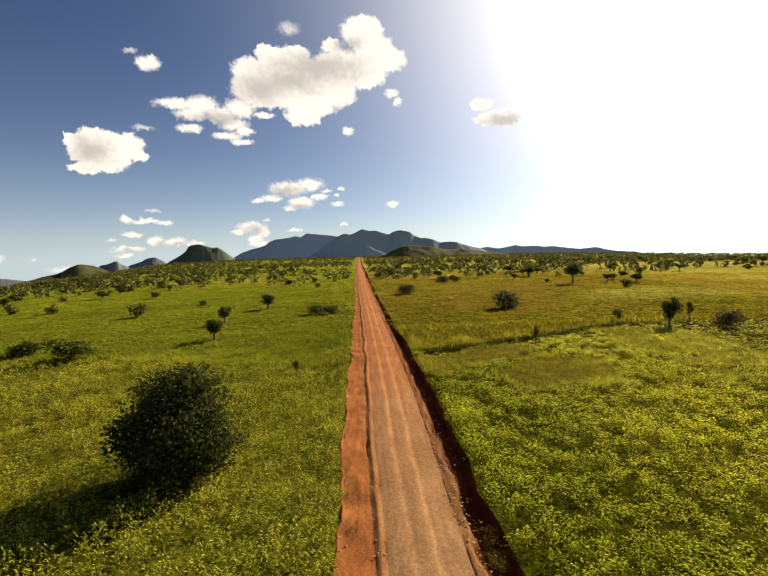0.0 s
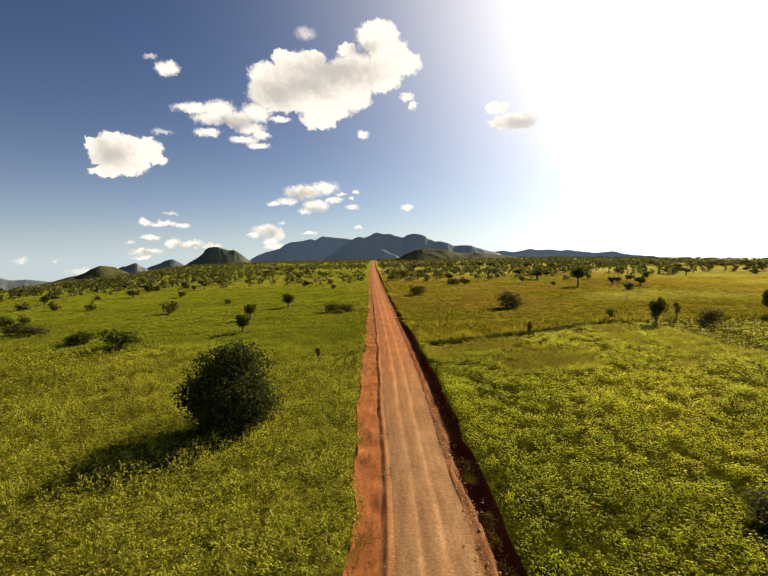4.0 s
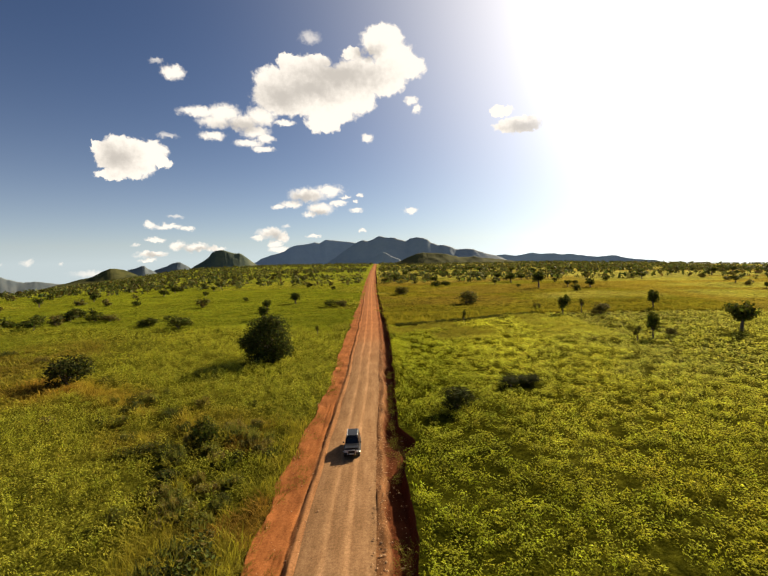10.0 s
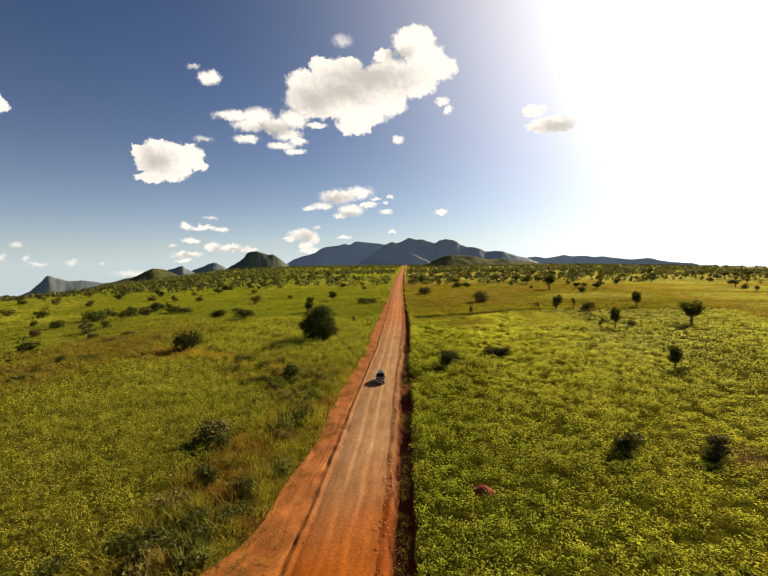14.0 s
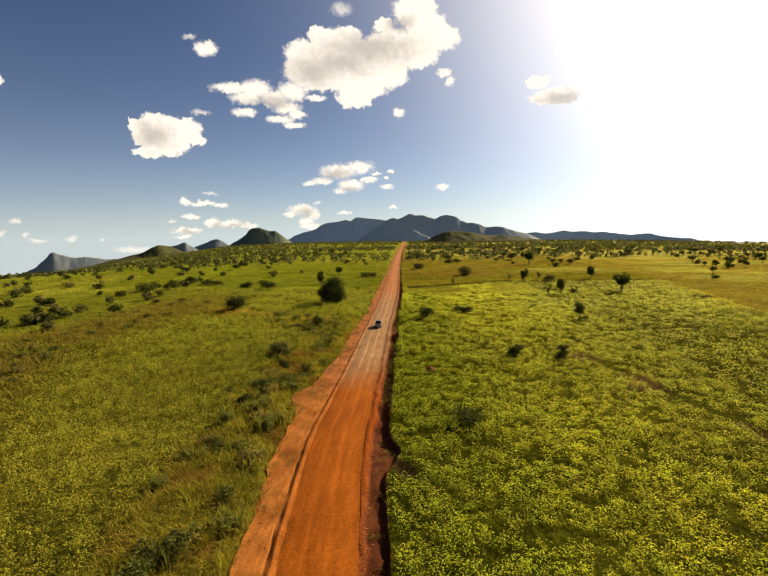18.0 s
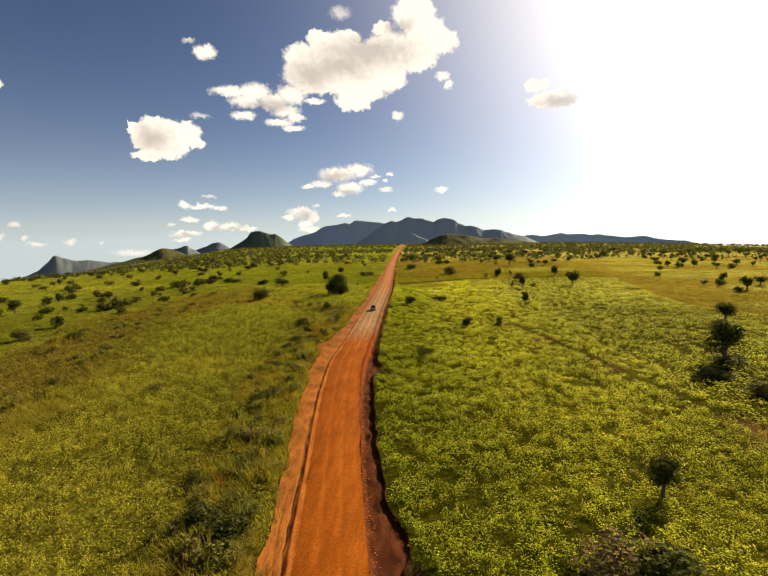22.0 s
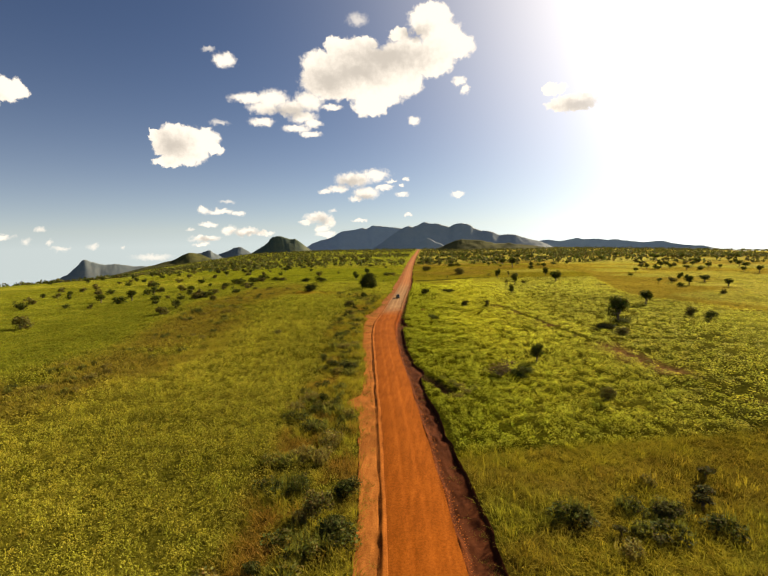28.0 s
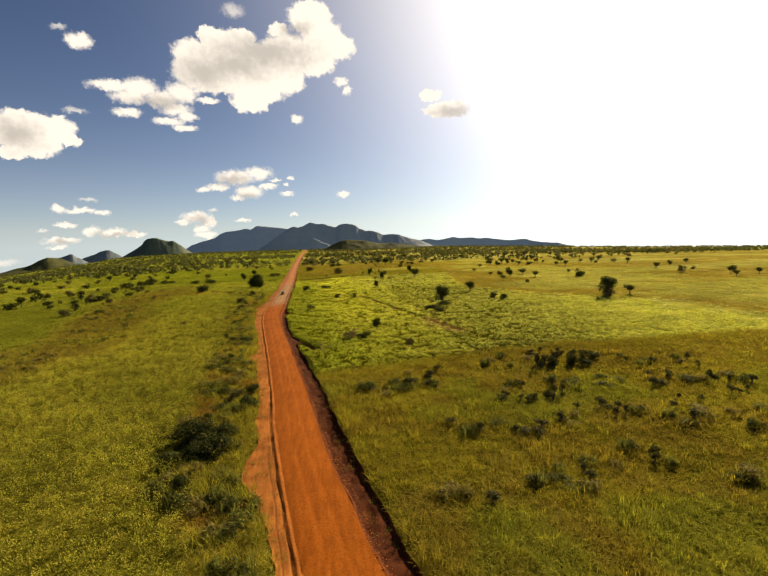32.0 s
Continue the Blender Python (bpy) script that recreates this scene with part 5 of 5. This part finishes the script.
def block(x0, x1, y0, y1, z0, z1, taper=0.0, bevel=0.03, front=0.0):
    """A bevelled block; taper draws its top in at the sides, front slopes its ends."""
    bm = bmesh.new()
    c = [(x0, y0, z0), (x1, y0, z0), (x1, y1, z0), (x0, y1, z0), (x0 + taper, y0 + front, z1), (x1 - taper, y0 + front, z1), (x1 - taper, y1 - front * 0.4, z1), (x0 + taper, y1 - front * 0.4, z1)]
    vs = [bm.verts.new(q) for q in c]
    for q in ((0, 1, 2, 3), (4, 5, 6, 7), (0, 1, 5, 4), (1, 2, 6, 5), (2, 3, 7, 6), (3, 0, 4, 7)):
        bm.faces.new([vs[k] for k in q])
    if bevel:
        bmesh.ops.bevel(bm, geom=bm.edges[:], offset=bevel, segments=2, affect="EDGES")
    return bm


def panel(corners, thick=0.012):
    """A thin pane through four corners."""
    bm = bmesh.new()
    a = [Vector(q) for q in corners]
    nrm = (a[1] - a[0]).cross(a[3] - a[0]).normalized() * thick
    vs = [bm.verts.new(q) for q in a] + [bm.verts.new(q + nrm) for q in a]
    for q in ((0, 1, 2, 3), (4, 5, 6, 7), (0, 1, 5, 4), (1, 2, 6, 5), (2, 3, 7, 6), (3, 0, 4, 7)):
        bm.faces.new([vs[k] for k in q])
    return bm


def ring(r, width, bore, at, segments=22):
    """A wheel part: a turned ring with rounded shoulders, its axle along x."""
    bm = bmesh.new()
    prof = [(bore, -width / 2), (r * 0.93, -width / 2), (r, -width * 0.32), (r, width * 0.32), (r * 0.93, width / 2), (bore, width / 2)]
    loops = []
    for k in range(segments):
        t = 2 * math.pi * k / segments
        loops.append([bm.verts.new((at[0] + q, at[1] + rr * math.cos(t), at[2] + rr * math.sin(t))) for rr, q in prof])
    for k in range(segments):
        p0, p1 = loops[k], loops[(k + 1) % segments]
        for m in range(len(prof)):
            bm.faces.new((p0[m], p0[(m + 1) % len(prof)], p1[(m + 1) % len(prof)], p1[m]))
    return bm


def pipe(points, r):
    """A bent round bar through the points."""
    bm = bmesh.new()
    v, f = [], []
    for a, c in zip(points[:-1], points[1:]):
        tube(v, f, a, c, r, r, 8)
    vs = [bm.verts.new(q) for q in v]
    for q in f:
        bm.faces.new([vs[k] for k in q])
    return bm


car = new("off_road_car")
tagged(car, "dark off-road car with a silver bull bar on the gravel", "car")
part("body", block(-0.86, 0.86, -2.28, 2.3, 0.48, 1.08, 0.05, 0.06), PAINT, car)
part("bonnet", block(-0.78, 0.78, -2.22, -0.75, 1.05, 1.2, 0.06, 0.05), PAINT, car)
part("cabin", block(-0.8, 0.8, -0.85, 2.26, 1.05, 1.76, 0.13, 0.05, 0.55), PAINT, car)
part("roof", block(-0.66, 0.66, -0.2, 2.02, 1.74, 1.84, 0.05, 0.04), PAINT, car)
for k in range(5):
    part("roof_rib", block(-0.5 + 0.22 * k, -0.42 + 0.22 * k, -0.05, 1.9, 1.835, 1.865, 0.0, 0.01), PAINT, car)
for sx in (-1, 1):
    part("roof_rail", pipe([(sx * 0.6, -0.05, 1.83), (sx * 0.6, 0.05, 1.9), (sx * 0.6, 1.8, 1.9), (sx * 0.6, 1.92, 1.83)], 0.02), SILVER, car, "silver roof rail")
part("windscreen", panel([(-0.7, -0.82, 1.14), (0.7, -0.82, 1.14), (0.61, -0.37, 1.68), (-0.61, -0.37, 1.68)], 0.02), GLASS, car)
part("rear_window", panel([(0.66, 2.26, 1.2), (-0.66, 2.26, 1.2), (-0.6, 2.12, 1.66), (0.6, 2.12, 1.66)], 0.02), GLASS, car)
for sx in (-1, 1):
    for y0, y1, slope in ((-0.55, 0.35, 0.38), (0.42, 1.25, 0.0), (1.32, 2.08, 0.0)):
        q = [(sx * 0.795, y0, 1.16), (sx * 0.795, y1, 1.16), (sx * 0.7, y1, 1.66), (sx * 0.7, y0 + slope, 1.66)]
        part("side_window", panel(q if sx < 0 else q[::-1], 0.014), GLASS, car)
    mirror = part("wing_mirror", block(sx * 0.98 - 0.1, sx * 0.98 + 0.1, -0.62, -0.5, 1.14, 1.3, 0.02, 0.03), PLASTIC, car)
    part("mirror_arm", block(min(sx * 0.8, sx * 0.92), max(sx * 0.8, sx * 0.92), -0.58, -0.53, 1.16, 1.2, 0, 0.008), PLASTIC, mirror)
    part("headlight", block(sx * 0.63 - 0.16, sx * 0.63 + 0.16, -2.33, -2.24, 0.82, 1.0, 0.0, 0.03), LENS_CLEAR, car, "clear headlight")
    part("tail_light", block(sx * 0.78 - 0.07, sx * 0.78 + 0.07, 2.28, 2.34, 0.8, 1.1, 0.0, 0.02), LENS_RED, car, "red tail light")
    part("side_step", block(min(sx * 0.82, sx * 0.98), max(sx * 0.82, sx * 0.98), -1.0, 1.0, 0.38, 0.44, 0, 0.02), PLASTIC, car)
    for wy in (-1.45, 1.42):
        part("wheel_arch", ring(0.47, 0.1, 0.4, (sx * 0.86, wy, 0.4)), PLASTIC, car)
        tyre = part("tyre", ring(0.39, 0.25, 0.2, (sx * 0.78, wy, 0.39)), RUBBER, car)
        part("rim", ring(0.22, 0.2, 0.05, (sx * 0.79, wy, 0.39), 16), SILVER, tyre, "silver wheel rim")
part("grille", block(-0.46, 0.46, -2.34, -2.26, 0.8, 1.0, 0.0, 0.02), PLASTIC, car)
part("front_bumper", block(-0.9, 0.9, -2.46, -2.22, 0.5, 0.74, 0.03, 0.06), PLASTIC, car, "grey front bumper")
part("rear_bumper", block(-0.88, 0.88, 2.24, 2.44, 0.5, 0.72, 0.03, 0.05), PLASTIC, car)
part("bull_bar", pipe([(-0.42, -2.5, 0.55), (-0.42, -2.56, 1.0), (-0.3, -2.56, 1.08), (0.3, -2.56, 1.08), (0.42, -2.56, 1.0), (0.42, -2.5, 0.55)], 0.04), SILVER, car, "silver bull bar")
for sx in (-1, 1):
    part("bumper_wing", pipe([(sx * 0.42, -2.54, 0.86), (sx * 0.84, -2.44, 0.84), (sx * 0.95, -2.2, 0.8)], 0.035), SILVER, car, "silver side bar")
part("number_plate", block(-0.26, 0.26, -2.49, -2.46, 0.56, 0.68, 0, 0.004), PLATE, car, "plain pale plate")
part("spare_wheel", ring(0.37, 0.22, 0.1, (0, 0, 0)), RUBBER, car).matrix_local = pose(0, 2.5, 0.95, 0, 0, 90)
car.matrix_world = pose(1.5, 18.3, 0.12, 0, 0, 1.0) @ Matrix.Scale(0.85, 4)
